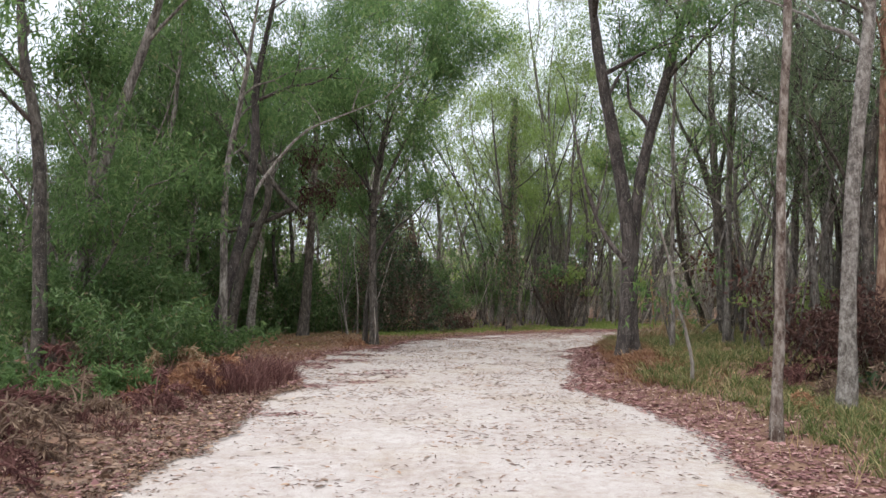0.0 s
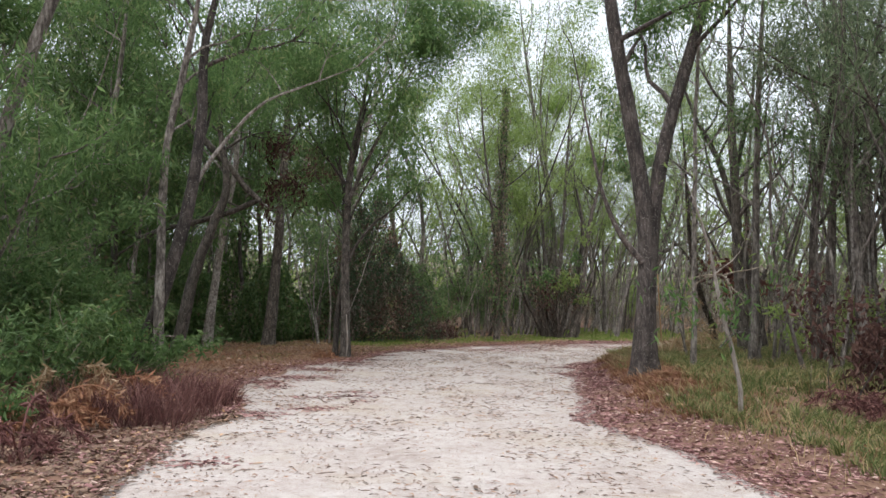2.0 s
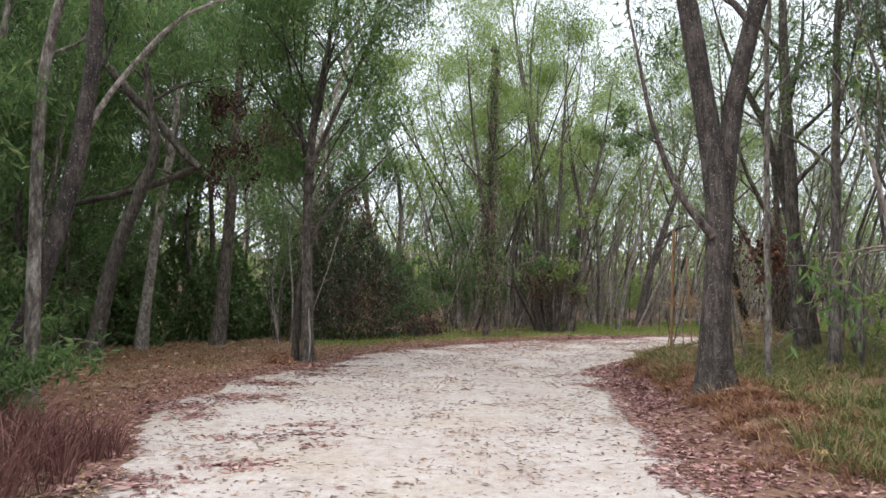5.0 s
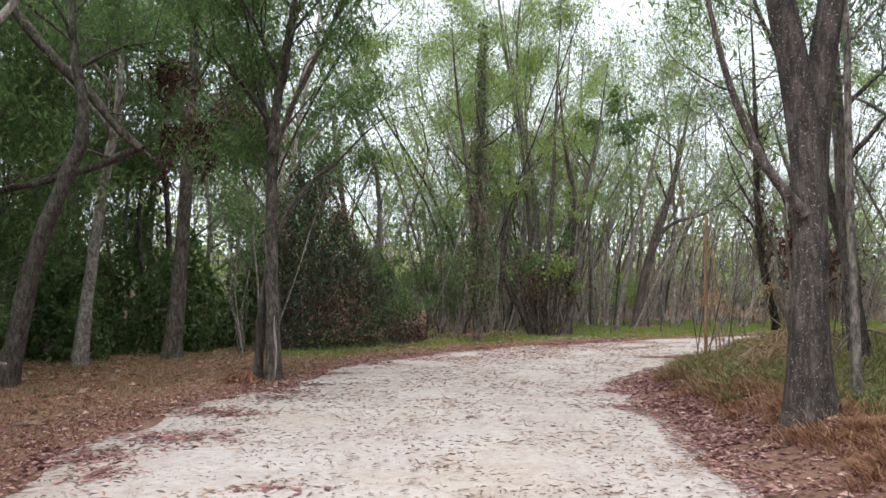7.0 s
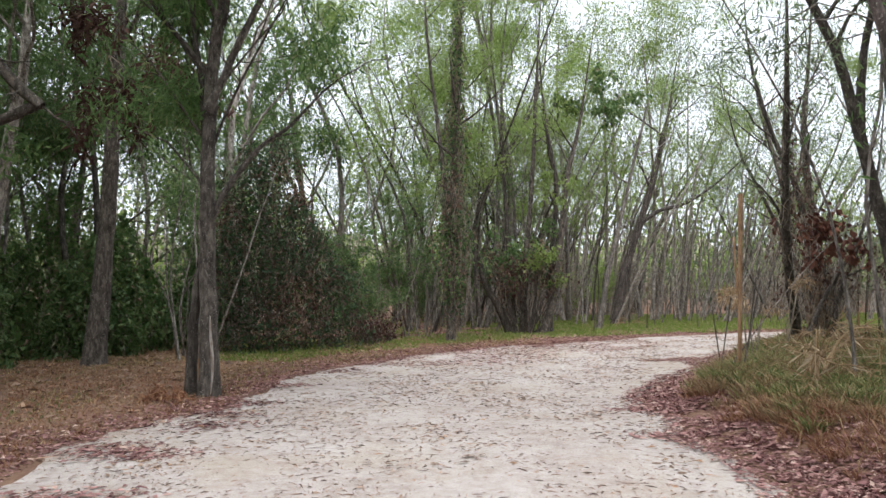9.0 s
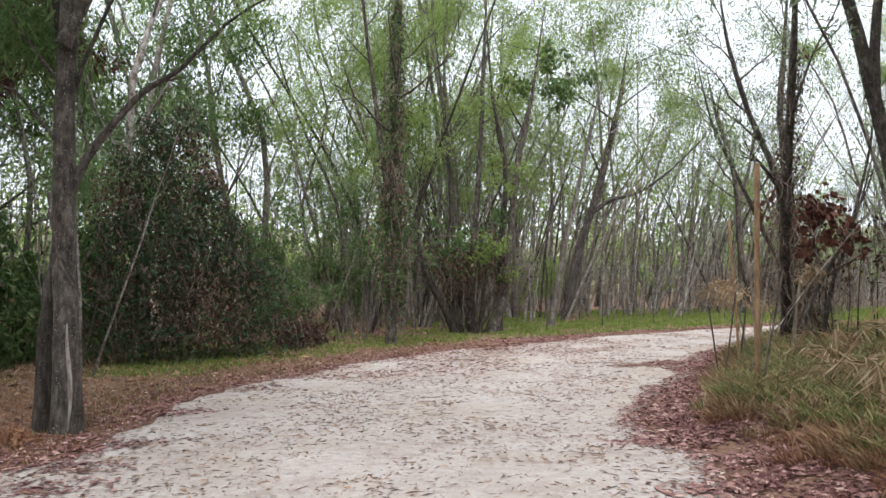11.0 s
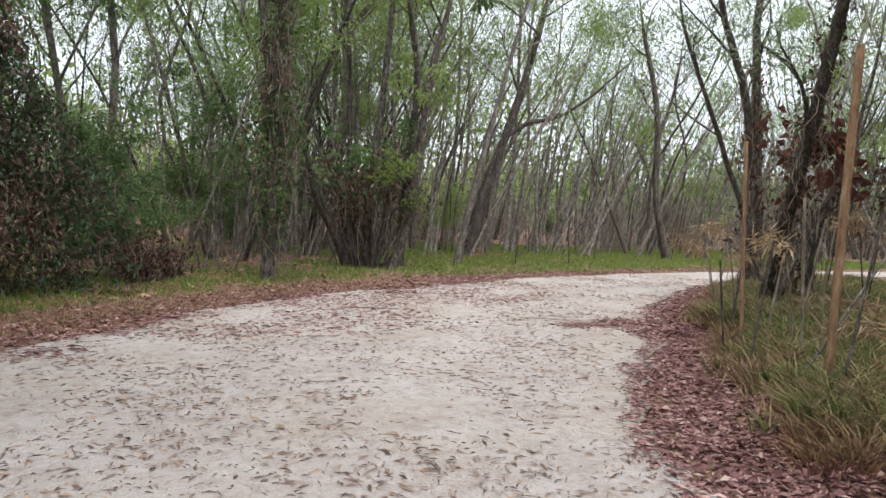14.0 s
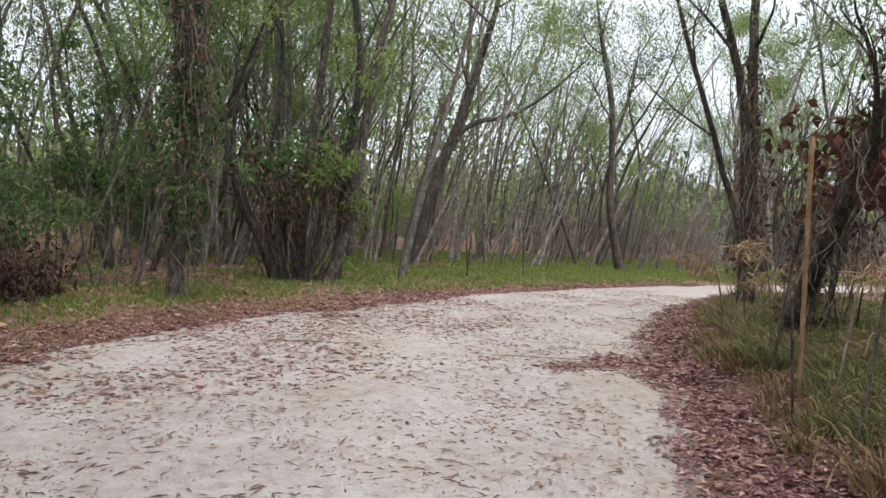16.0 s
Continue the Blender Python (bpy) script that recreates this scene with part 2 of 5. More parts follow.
def tube(pts, rad, sides=7, lumpy=0.0, rng=None):
    """A closed-ended tapering tube along the points."""
    n = len(pts)
    t = unit(np.gradient(pts, axis=0))
    ref = np.zeros(3)
    ref[np.argmin(np.abs(t.mean(0)))] = 1
    u = unit(np.cross(t, ref))
    w = np.cross(t, u)
    a = np.linspace(0, 2 * np.pi, sides, endpoint=False)
    r = np.asarray(rad, float)[:, None] * np.ones(sides)
    if lumpy:
        r = r * (1 + lumpy * rng.normal(size=(n, sides)) * 0.5 + lumpy * rng.normal(size=sides))
    v = pts[:, None] + r[..., None] * (np.cos(a)[None, :, None] * u[:, None] + np.sin(a)[None, :, None] * w[:, None])
    i, j = np.meshgrid(np.arange(n - 1), np.arange(sides), indexing="ij")
    k = (j + 1) % sides
    f = np.stack([i * sides + j, i * sides + k, (i + 1) * sides + k, (i + 1) * sides + j], -1).reshape(-1, 4)
    return v.reshape(-1, 3), f


def leaves_at(rng, at, length, ratio=0.22, down=0.6, out=None):
    """Folded, pointed leaf blades, one at each point."""
    n = len(at)
    d = rng.normal(size=(n, 3)) * 0.8
    d[:, 2] -= down
    if out is not None:
        d += out
    d = unit(d)
    s = unit(np.cross(d, rng.normal(size=(n, 3))))
    up = np.cross(s, d)
    ln = (length * rng.uniform(0.6, 1.3, n))[:, None]
    mid = at + d * ln * 0.45
    w = ln * ratio
    v = np.stack([at, mid + s * w + up * w * 0.4, at + d * ln + up * -w * 0.5, mid - s * w + up * w * 0.4], 1)
    return v.reshape(-1, 3), np.arange(4 * n).reshape(n, 4)


def blades_at(rng, at, height, width, lean=0.5, tuft=0):
    """Bent blades of grass standing on the points: two quads each."""
    n = len(at)
    h = (height * rng.uniform(0.5, 1.3, n))[:, None]
    a = rng.uniform(0, 2 * np.pi, n)
    side = np.stack([np.cos(a), np.sin(a), np.zeros(n)], 1) * width * 0.5
    b = rng.uniform(0, 2 * np.pi, n)
    if tuft:
        heart = at[rng.integers(0, n, n // tuft)]
        at = heart[np.arange(n) % len(heart)] + np.column_stack([np.cos(b), np.sin(b), b * 0]) * np.abs(rng.normal(size=(n, 1))) * 0.07
        h = h * (0.55 + 0.9 * rng.uniform(size=len(heart))[np.arange(n) % len(heart)])[:, None]
    fall = np.stack([np.cos(b), np.sin(b), np.zeros(n)], 1) * h * lean * rng.uniform(0.2, 1.2, n)[:, None]
    z = np.array([0, 0, 1.0])
    m, tip = at + z * h * 0.6 + fall * 0.35, at + z * h * 0.92 + fall
    v = np.stack([at - side, at + side, m + side * 0.8, m - side * 0.8, tip + side * 0.15, tip - side * 0.15], 1).reshape(-1, 3)
    k = np.arange(n)[:, None] * 6
    return v, np.concatenate([k + [0, 1, 2, 3], k + [3, 2, 4, 5]])


# ---- the plan: the sandy track, its two edges and the lie of the ground ----
EDGE_LEFT = [(-2.4, -14), (-2.5, 0), (-2.5, 5.3), (-2.35, 8.5), (-2.55, 10.5), (-2.25, 11.7), (-2.95, 14.0), (-3.15, 15.4), (-2.95, 16.5), (-2.78, 17.8), (-2.28, 19.0),
             (-1.68, 20.1), (-1.36, 21.6), (-0.85, 23.4), (0.3, 24.8), (1.5, 26.3), (2.9, 27.5), (4.5, 28.4), (8, 30.2), (11.8, 31.8), (17.6, 33), (26, 33.6), (40, 33.5), (70, 33)]
EDGE_RIGHT = [(2.7, -14), (2.7, 0), (2.7, 5.3), (2.85, 7.8), (2.65, 9.8), (2.3, 11.6), (2.7, 14.4), (3.1, 16.8), (3.55, 19.2), (4.0, 20.4),
              (4.75, 21.3), (5.5, 22.2), (6.35, 23.25), (7.35, 24.6), (9.5, 26.6), (12, 28.6), (17, 30.9), (26, 31.4), (40, 31.3), (70, 31)]


def ragged(p, seed):
    """Frays an edge: shallow bays and tongues of sand and litter."""
    t = np.gradient(p, axis=0)
    nrm = unit(np.stack([-t[:, 1], t[:, 0]], 1))
    k = np.array([noise.noise((x * 0.9, y * 0.9, seed)) * 0.2 + noise.noise((x * 3.1, y * 3.1, seed)) * 0.16 + noise.noise((x * 9, y * 9, seed)) * 0.07 for x, y in p])
    return p + nrm * k[:, None]


LEFT, RIGHT = ragged(spline(EDGE_LEFT, 1000), 3.0), ragged(spline(EDGE_RIGHT, 1000), 8.0)
RING = np.vstack([LEFT[::4], RIGHT[::-4]])


def inside_track(x, y):
    a, b = RING, np.roll(RING, -1, 0)
    hit = np.zeros(len(x), bool)
    for (ax, ay), (bx, by) in zip(a, b):
        if ay != by:
            hit ^= ((ay > y) != (by > y)) & (x < (bx - ax) * (y - ay) / (by - ay) + ax)
    return hit


def off_track(x, y):
    """How far a point lies outside the sand (negative within), and how far from each edge."""
    p = np.stack([x, y], 1)
    dl = np.full(len(p), 1e9)
    dr = np.full(len(p), 1e9)
    for q in LEFT[::3]:
        dl = np.minimum(dl, np.hypot(*(p - q).T))
    for q in RIGHT[::3]:
        dr = np.minimum(dr, np.hypot(*(p - q).T))
    d = np.minimum(dl, dr)
    return np.where(inside_track(x, y), -d, d), dl, dr


def ease(a, b, v):
    t = np.clip((v - a) / (b - a), 0, 1)
    return t * t * (3 - 2 * t)


def height(x, y):
    """The ground: level sand, a low bank on the inner side of the bend, softly uneven verges."""
    x, y = np.atleast_1d(np.asarray(x, float)), np.atleast_1d(np.asarray(y, float))
    d, dl, dr = off_track(x, y)
    right = (dr < dl) & (d > 0)
    bank = 0.26 * ease(10.0, 13.5, y) * (1 - ease(26.0, 31.0, y)) + 0.06
    z = np.where(right, bank * ease(0.15, 1.3, d), 0.03 * ease(0.2, 1.5, d) - 0.06 * ease(1.5, 6.0, d))
    z = z + ease(0.1, 1.5, d) * np.where(right, 0.05, 0.025) * (np.sin(x * 1.3 + np.sin(y * 0.9)) * np.sin(y * 1.1 + 0.7 * np.sin(x * 0.6)))
    return z - 0.03 * (1 - ease(-0.05, 0.15, d))


def on_ground(xy, lift=0.0):
    return np.column_stack([xy, height(xy[:, 0], xy[:, 1]) + lift])


# ---- ground and track ----
def build_ground():
    gx = np.concatenate([[-1500, -500, -200, -90, -50, -32], np.arange(-24, -8, 1.0), np.arange(-8, 14, 0.3), np.arange(14, 42, 1.0), [48, 60, 100, 220, 600, 1500]])
    gy = np.concatenate([[-1500, -500, -150, -60, -30], np.arange(-18, 0, 1.0), np.arange(0, 36, 0.3), np.arange(36, 66, 1.5), [75, 90, 130, 220, 500, 1500]])
    X, Y = np.meshgrid(gx, gy, indexing="ij")
    Z = height(X.ravel(), Y.ravel())
    v = np.column_stack([X.ravel(), Y.ravel(), Z])
    i, j = np.meshgrid(np.arange(len(gx) - 1), np.arange(len(gy) - 1), indexing="ij")
    m = len(gy)
    f = np.stack([i * m + j, (i + 1) * m + j, (i + 1) * m + j + 1, i * m + j + 1], -1).reshape(-1, 4)
    g = link_mesh("ground", [(v, f)], SOIL, smooth=True)
    tagged(g, "brown forest soil covered with leaf mould", "ground", kind="structure")
    n = 16
    u = np.linspace(0, 1, n)[None, :, None]
    P = LEFT[:, None] * (1 - u) + RIGHT[:, None] * u
    edge = np.minimum(u[..., 0], 1 - u[..., 0]) * np.ones((len(LEFT), 1))
    xx, yy = P[..., 0], P[..., 1]
    zz = 0.012 * np.sin(xx * 2.1 + np.sin(yy * 0.8)) * np.sin(yy * 1.4) + 0.015 * ease(0, 0.1, edge) - 0.012
    v = np.column_stack([xx.ravel(), yy.ravel(), zz.ravel()])
    i, j = np.meshgrid(np.arange(len(LEFT) - 1), np.arange(n - 1), indexing="ij")
    f = np.stack([i * n + j, i * n + j + 1, (i + 1) * n + j + 1, (i + 1) * n + j], -1).reshape(-1, 4)
    t = link_mesh("track", [(v, f)], SAND, smooth=True)
    tagged(t, "pale compacted white sand track with frayed edges", "path", kind="structure")


build_ground()


# ---- trees ----
def branch(rng, start, way, length, r, depth, geom, tips, rise=0.5, sides=5, kids=3):
    """A crooked branch with its own smaller branches; tips gathers the places that carry leaves."""
    n = 7 if depth else 5
    step = length / (n - 1)
    p, d = [np.asarray(start, float)], unit(np.asarray(way, float))
    for _ in range(n - 1):
        d = unit(d + rng.normal(size=3) * 0.16 + np.array([0, 0, rise * 0.14]))
        p.append(p[-1] + d * step)
    p = np.array(p)
    geom.append(tube(p, np.linspace(r, r * 0.18, n), sides))
    if depth == 0:
        tips.extend(p[2:])
        return
    for _ in range(kids):
        i = rng.integers(2, n)
        side = unit(np.cross(p[i] - p[i - 1], rng.normal(size=3)))
        branch(rng, p[i], unit(p[i] - p[i - 1]) + side * rng.uniform(0.5, 1.0), length * rng.uniform(0.4, 0.65), r * 0.45, depth - 1, geom, tips, rise, 3, kids)
    tips.extend(p[-2:])


def crown_mesh(rng, tips, per_tip, spread, length, ratio, down, mat, parent, label="", name="crown"):
    t = np.asarray(tips)
    at = np.repeat(t, int(per_tip * 2), 0)
    # tufts: leaves crowd where a slow wave through the crown is high, and leave gaps where it is low
    w = at * 2.6 + rng.uniform(0, 6.3, 3)
    wave = np.sin(w[:, 0] + 1.6 * np.sin(w[:, 1] * 0.8)) + np.sin(w[:, 1] + 1.6 * np.sin(w[:, 2] * 0.9)) + np.sin(w[:, 2] * 1.3 + 1.6 * np.sin(w[:, 0] * 0.7))
    at = at[rng.uniform(size=len(at)) < np.clip(0.46 + 0.42 * wave, 0.06, 1)]
    at = at + rng.normal(size=at.shape) * np.array([spread, spread, spread * 0.7])
    at[:, 2] = np.maximum(at[:, 2], 0.05)
    return link_mesh(name, [leaves_at(rng, at, length, ratio, down)], mat, parent, label)


def tree(seed, base, stems, bark, leaf, label, limbs=6, first=0.45, reach=2.2, per_tip=12, spread=0.3, leaf_len=0.13, ratio=0.11, down=0.8,
         extra=(), top=0.35, depth=1, sides=9, category="tree", name="tree", group="", rise=0.5, kids=3, steep=1.0, pale_limb=None):
    """A tree: each stem is (control points from the base, radius at the foot); limbs grow from the upper part; extra: limbs given by points."""
    rng = np.random.default_rng(seed)
    root = new(name)
    root.location = base
    tips = []
    for ctrl, r in stems:
        m = 22 if sides > 6 else 12
        p = spline(ctrl, m)
        p[1:-1, :2] += np.cumsum(rng.normal(size=(m - 2, 2)), 0) * 0.18 / m
        k = np.linspace(0, 1, m)
        rad = r * (1 - (1 - top) * k) * (1 + 0.45 * np.exp(-k * 22)) * np.interp(k, [0, 0.7, 1], [1, 1, 0.12])
        link_mesh("trunk", [tube(p, rad, sides, 0.09, rng)], bark, root, smooth=True)
        for j in range(limbs):
            i = int((m - 1) * (first + (1 - first) * (j + rng.uniform(0.1, 0.9)) / limbs))
            a = rng.uniform(0, 2 * np.pi)
            up = rng.uniform(0.5, 1.3) * steep
            g = []
            branch(rng, p[i], (np.cos(a), np.sin(a), up), reach * rng.uniform(0.6, 1.2), rad[i] * 0.5, depth, g, tips, rise, 5 if sides > 6 else 4, kids)
            link_mesh("limb", g, bark, root, smooth=True)
        tips.extend(p[-2:])
    for ctrl, r, *end in extra:
        p = spline(ctrl, 14)
        g = [tube(p, np.linspace(r, r * (end[0] if end else 0.12), 14), 6, 0.05, rng)]
        for i in (6, 9, 11, 13):
            branch(rng, p[i], unit(p[i] - p[i - 1]) + rng.normal(size=3) * 0.5, 0.7, r * 0.22, 1, g, [], 0.4, 3, 2)
        link_mesh("limb", g, bark, root, smooth=True)
    if pale_limb:
        p = spline(pale_limb[0], 16)
        g = [tube(p, np.linspace(pale_limb[1], pale_limb[1] * 0.15, 16), 7, 0.05, rng)]
        for i in (9, 12, 15):
            branch(rng, p[i], (rng.normal() * 0.5, rng.normal() * 0.5, 0.8), 1.3, 0.018, 1, g, tips)
        link_mesh("limb", g, BARK_PALE, root, "long bare pale branch", True)
    if per_tip:
        crown_mesh(rng, tips, per_tip, spread, leaf_len, ratio, down, leaf, root)
    tagged(root, label, category, group)
    return root


def rooted(base, *pts):
    """World points told from the tree's base."""
    return [(x - base[0], y - base[1], z - base[2]) for x, y, z in pts]


def foot(x, y, sink=0.2):
    return (x, y, float(height(x, y)[0]) - sink)


def upright(base, y, *xz):
    """Points of a stem that stands in the plane across the view at y."""
    return rooted(base, *[(x, y, z) for x, z in xz])


# the twin-stemmed tree on the bank
b = foot(3.85, 14.8)
tree(11, b, [(upright(b, 14.8, (3.75, b[2]), (3.8, 1.2), (3.82, 2.65), (3.58, 4.4), (3.3, 6.1), (3.05, 8.2), (2.9, 10.5)), 0.175),
             (upright(b, 14.85, (3.95, b[2]), (3.9, 1.0), (3.9, 2.2), (4.15, 4.2), (4.65, 6.0), (5.2, 8), (5.5, 10)), 0.155)],
     BARK_BANK, LEAF_MID, "large twin-stemmed tree with rough grey-brown lichen-flecked bark on the bank", 7, 0.6, 2.7, 44, 0.22, 0.14, 0.1, top=0.5, sides=14, depth=2,
     extra=[(upright(b, 14.7, (3.75, 2.2), (3.35, 2.7), (3.02, 3.5), (2.8, 4.5), (2.5, 6.0)), 0.06)])
# the slim trees beside the first bend
b = foot(3.45, 7.5)
tree(12, b, [(upright(b, 7.5, (3.45, b[2]), (3.5, 1.4), (3.6, 3.1), (3.7, 4.7), (3.75, 6.5), (3.9, 9)), 0.06)], BARK_PEEL, LEAF_GREY,
     "slim pale tree with peeling reddish bark at the track's edge", 5, 0.65, 1.6, 22, 0.22, 0.14, 0.1, top=0.55, sides=10)
b = foot(5.1, 9.2)
tree(13, b, [(upright(b, 9.2, (5.1, b[2]), (5.2, 2.4), (5.4, 4.3), (5.5, 5.4), (5.6, 7.5), (5.5, 10)), 0.105)], BARK_PALE, LEAF_GREY,
     "straight grey tree with pale lichen blotches", 6, 0.5, 2.0, 22, 0.22, 0.14, 0.1, top=0.5, sides=12)
b = foot(7.1, 11.7)
tree(14, b, [(upright(b, 11.7, (7.1, b[2]), (7.2, 2.7), (7.3, 5.5), (7.3, 9)), 0.11)], BARK_RED, LEAF_GREY, "slender tree with reddish bark in dark undergrowth", 5, 0.45, 2.0, 27, 0.22, 0.14, 0.1)
b = foot(3.85, 11.2)
tree(15, b, [(upright(b, 11.2, (3.88, b[2]), (3.87, 0.65), (3.68, 1.4), (3.58, 1.95), (3.35, 2.7), (3.12, 3.2)), 0.03)], BARE_WOOD, LEAF_LIGHT,
     "thin crooked pale sapling leaning over the grass", 3, 0.5, 0.5, 3, 0.12, 0.1, top=0.4, sides=7, category="sapling", name="sapling", depth=0)
# trees in the wood inside the bend
for k, (x, y, lean, r, bark) in enumerate([(5.1, 16.0, 0.03, 0.055, BARK_GREY), (7.7, 19.6, -0.03, 0.15, BARK_DARK), (11.6, 21.6, 0.02, 0.16, BARK_DARK),
                                          (6.7, 17.0, 0.04, 0.08, BARK_GREY), (9.6, 18.2, 0.08, 0.13, BARK_GREY), (8.2, 15.6, -0.06, 0.1, BARK_GREY)]):
    b = foot(x, y)
    tree(20 + k, b, [([(0, 0, 0), (lean * 3, 0.1, 3), (lean * 6.5, 0.1, 6.2), (lean * 11, -0.2, 10.5)], r)], bark, LEAF_GREY if k % 2 else LEAF_MID,
         "tall grey-brown tree with thin drooping grey-green foliage", 7, 0.4, 2.2, 30, 0.22, 0.14, 0.1, down=0.9, top=0.45, group="wood inside the bend")
b = foot(8.95, 21.2)
tree(29, b, [(upright(b, 21.2, (8.95, b[2]), (8.8, 1.2), (8.5, 2.6), (7.8, 5.2), (7.05, 6.7), (6.5, 8.8)), 0.14), (upright(b, 21.2, (8.15, 4.0), (8.3, 5.4), (8.7, 7.0), (8.8, 9.0)), 0.08)],
     BARK_DARK, LEAF_GREY, "dark tree leaning out of the wood towards the bend", 5, 0.55, 2.0, 27, 0.22, 0.14, 0.1, down=0.9)
# the leaning group on the shoulder opposite
b = foot(-4.8, 15.2)
tree(31, b, [(upright(b, 15.2, (-4.62, b[2]), (-4.65, 1.2), (-4.7, 2.4), (-4.68, 4.1), (-4.38, 5.7), (-4.1, 7.6), (-3.8, 10)), 0.095)], BARK_GREY, LEAF_MID,
     "pale-barked slim tree leaning over a green bush", 7, 0.5, 2.4, 36, 0.22, 0.14, 0.1, 0.9, depth=2)
b = foot(-5.2, 15.4)
tree(32, b, [(upright(b, 15.4, (-5.25, b[2]), (-4.9, 0.8), (-4.45, 2.3), (-4.22, 3.5), (-4.1, 4.8), (-4.1, 6.2), (-3.7, 8.5), (-3.5, 10.5)), 0.15)], BARK_BANK, LEAF_MID,
     "dark crooked tree with a long pale branch reaching over the track", 7, 0.5, 2.6, 36, 0.22, 0.14, 0.1, 0.9, depth=2,
     pale_limb=(upright(b, 15.4, (-4.36, 3.05), (-4.2, 3.42), (-3.85, 4.05), (-3.1, 4.95), (-2.4, 5.3), (-1.9, 5.5), (-1.3, 5.75)), 0.05))
b = foot(-7.05, 13.0)
tree(33, b, [(upright(b, 13, (-7.1, b[2]), (-6.7, 1.6), (-6.1, 4.3), (-5.3, 6.9), (-4.9, 9.5)), 0.14), (upright(b, 13.2, (-6.85, b[2]), (-6.7, 1.1), (-6.5, 2.2), (-6.6, 5.0), (-7.2, 8.5)), 0.1)],
     BARK_GREY, LEAF_MID, "leaning grey twin-stemmed tree deep in green foliage", 7, 0.3, 2.4, 57, 0.22, 0.175, 0.1, 0.8, depth=1, kids=4)
b = foot(-6.4, 11.3)
tree(34, b, [(upright(b, 11.3, (-6.3, b[2]), (-6.4, 2.0), (-6.5, 3.9), (-6.8, 5.3), (-6.9, 6.6), (-6.8, 9)), 0.13)], BARK_DARK, LEAF_MID,
     "grey tree with drooping green foliage beside the track", 6, 0.4, 1.7, 24, 0.22, 0.175, 0.1, 0.8, depth=1, kids=4)
# trees behind the mown shoulder
b = foot(-6.05, 20.5)
tree(35, b, [(upright(b, 20.5, (-6.15, b[2]), (-5.8, 1.9), (-5.35, 3.3), (-5.05, 4.3), (-5.3, 6.0), (-5.2, 8.5)), 0.16)], BARK_DARK, LEAF_MID,
     "leaning grey tree with a broken dead limb hooked over it", 8, 0.72, 2.5, 45, 0.24, 0.135, 0.1, 0.9, depth=1, kids=4,
     extra=[(upright(b, 21.3, (-6.9, 6.9), (-6.4, 6.2), (-5.85, 5.55), (-5.27, 4.98), (-4.75, 4.35), (-4.38, 4.02)), 0.1, 0.75), (upright(b, 21.35, (-4.4, 4.08), (-5.2, 3.7), (-6.1, 3.42), (-6.7, 3.28), (-7.6, 2.95)), 0.085, 0.7),
            (upright(b, 21.2, (-4.9, 3.85), (-5.4, 3.98), (-5.75, 3.62), (-6.1, 3.3)), 0.025, 0.5)])
b = foot(-6.55, 24.4)
tree(36, b, [(upright(b, 24.4, (-6.58, b[2]), (-6.35, 2.3), (-6.1, 4.25), (-5.9, 5.4), (-5.8, 7.0), (-5.4, 10)), 0.14)], BARK_PALE, LEAF_MID, "slightly leaning pale grey tree at the wood's edge", 9, 0.45, 2.8, 96, 0.24, 0.14, 0.1, 0.9)
b = foot(-5.0, 25.6)
tree(37, b, [(upright(b, 25.6, (-5.0, b[2]), (-4.8, 2.4), (-4.7, 4.4), (-4.6, 6.7), (-4.5, 8.6), (-4.3, 11)), 0.17)], BARK_DARK, LEAF_MID, "stout upright grey-brown tree with clumps of dead leaves", 9, 0.55, 2.9, 66, 0.24, 0.14, 0.1, 0.9)
# the tree at the edge of the sand, with a pale scar and a dead side branch
b = foot(-2.05, 20.9)
edge_tree = tree(38, b, [(upright(b, 20.9, (-2.0, b[2]), (-2.05, 1.4), (-2.08, 2.4), (-2.05, 3.8), (-1.95, 5.2), (-1.7, 6.7), (-1.4, 9.0)), 0.125), (upright(b, 21.05, (-2.25, b[2]), (-2.25, 1.0), (-2.15, 2.0), (-2.12, 3.0), (-2.3, 5.0), (-3.0, 8.0)), 0.075), (upright(b, 20.8, (-2.05, 3.9), (-1.6, 5.0), (-0.9, 6.5), (0.2, 8.8)), 0.055)],
     BARK_DARK, LEAF_MID, "dark twin-trunked tree with a pale scar at the sand's edge", 10, 0.52, 3.4, 50, 0.24, 0.145, 0.1, 0.9, sides=12, top=0.5, depth=2, steep=1.1,
     extra=[(upright(b, 20.9, (-2.0, 2.4), (-1.8, 2.85), (-1.35, 3.45), (-0.95, 3.75), (-0.4, 4.35), (0.2, 4.75)), 0.05), (upright(b, 20.75, (-2.15, 2.4), (-2.05, 1.75), (-1.8, 1.3)), 0.022)])
def scar(x, y, z, tall, wide):
    """A pale strip of bare wood, bowed out of the bark."""
    n = 9
    k = np.linspace(0, 1, n)
    w = wide * np.sin(np.pi * np.clip(k, 0.04, 0.96)) ** 0.6
    rows = [np.column_stack([x + w * a + 0.02 * np.sin(k * 5), np.full(n, y) + 0.02 * a * a * 4, z + k * tall]) for a in (-0.5, 0.0, 0.5)]
    v = np.stack(rows, 1).reshape(-1, 3)
    i, j = np.meshgrid(np.arange(n - 1), np.arange(2), indexing="ij")
    return v, np.stack([i * 3 + j, i * 3 + j + 1, (i + 1) * 3 + j + 1, (i + 1) * 3 + j], -1).reshape(-1, 4)


link_mesh("scar", [scar(0.1, -0.165, 0.25, 1.05, 0.045)], BARE_WOOD, edge_tree, "pale bare-wood scar")
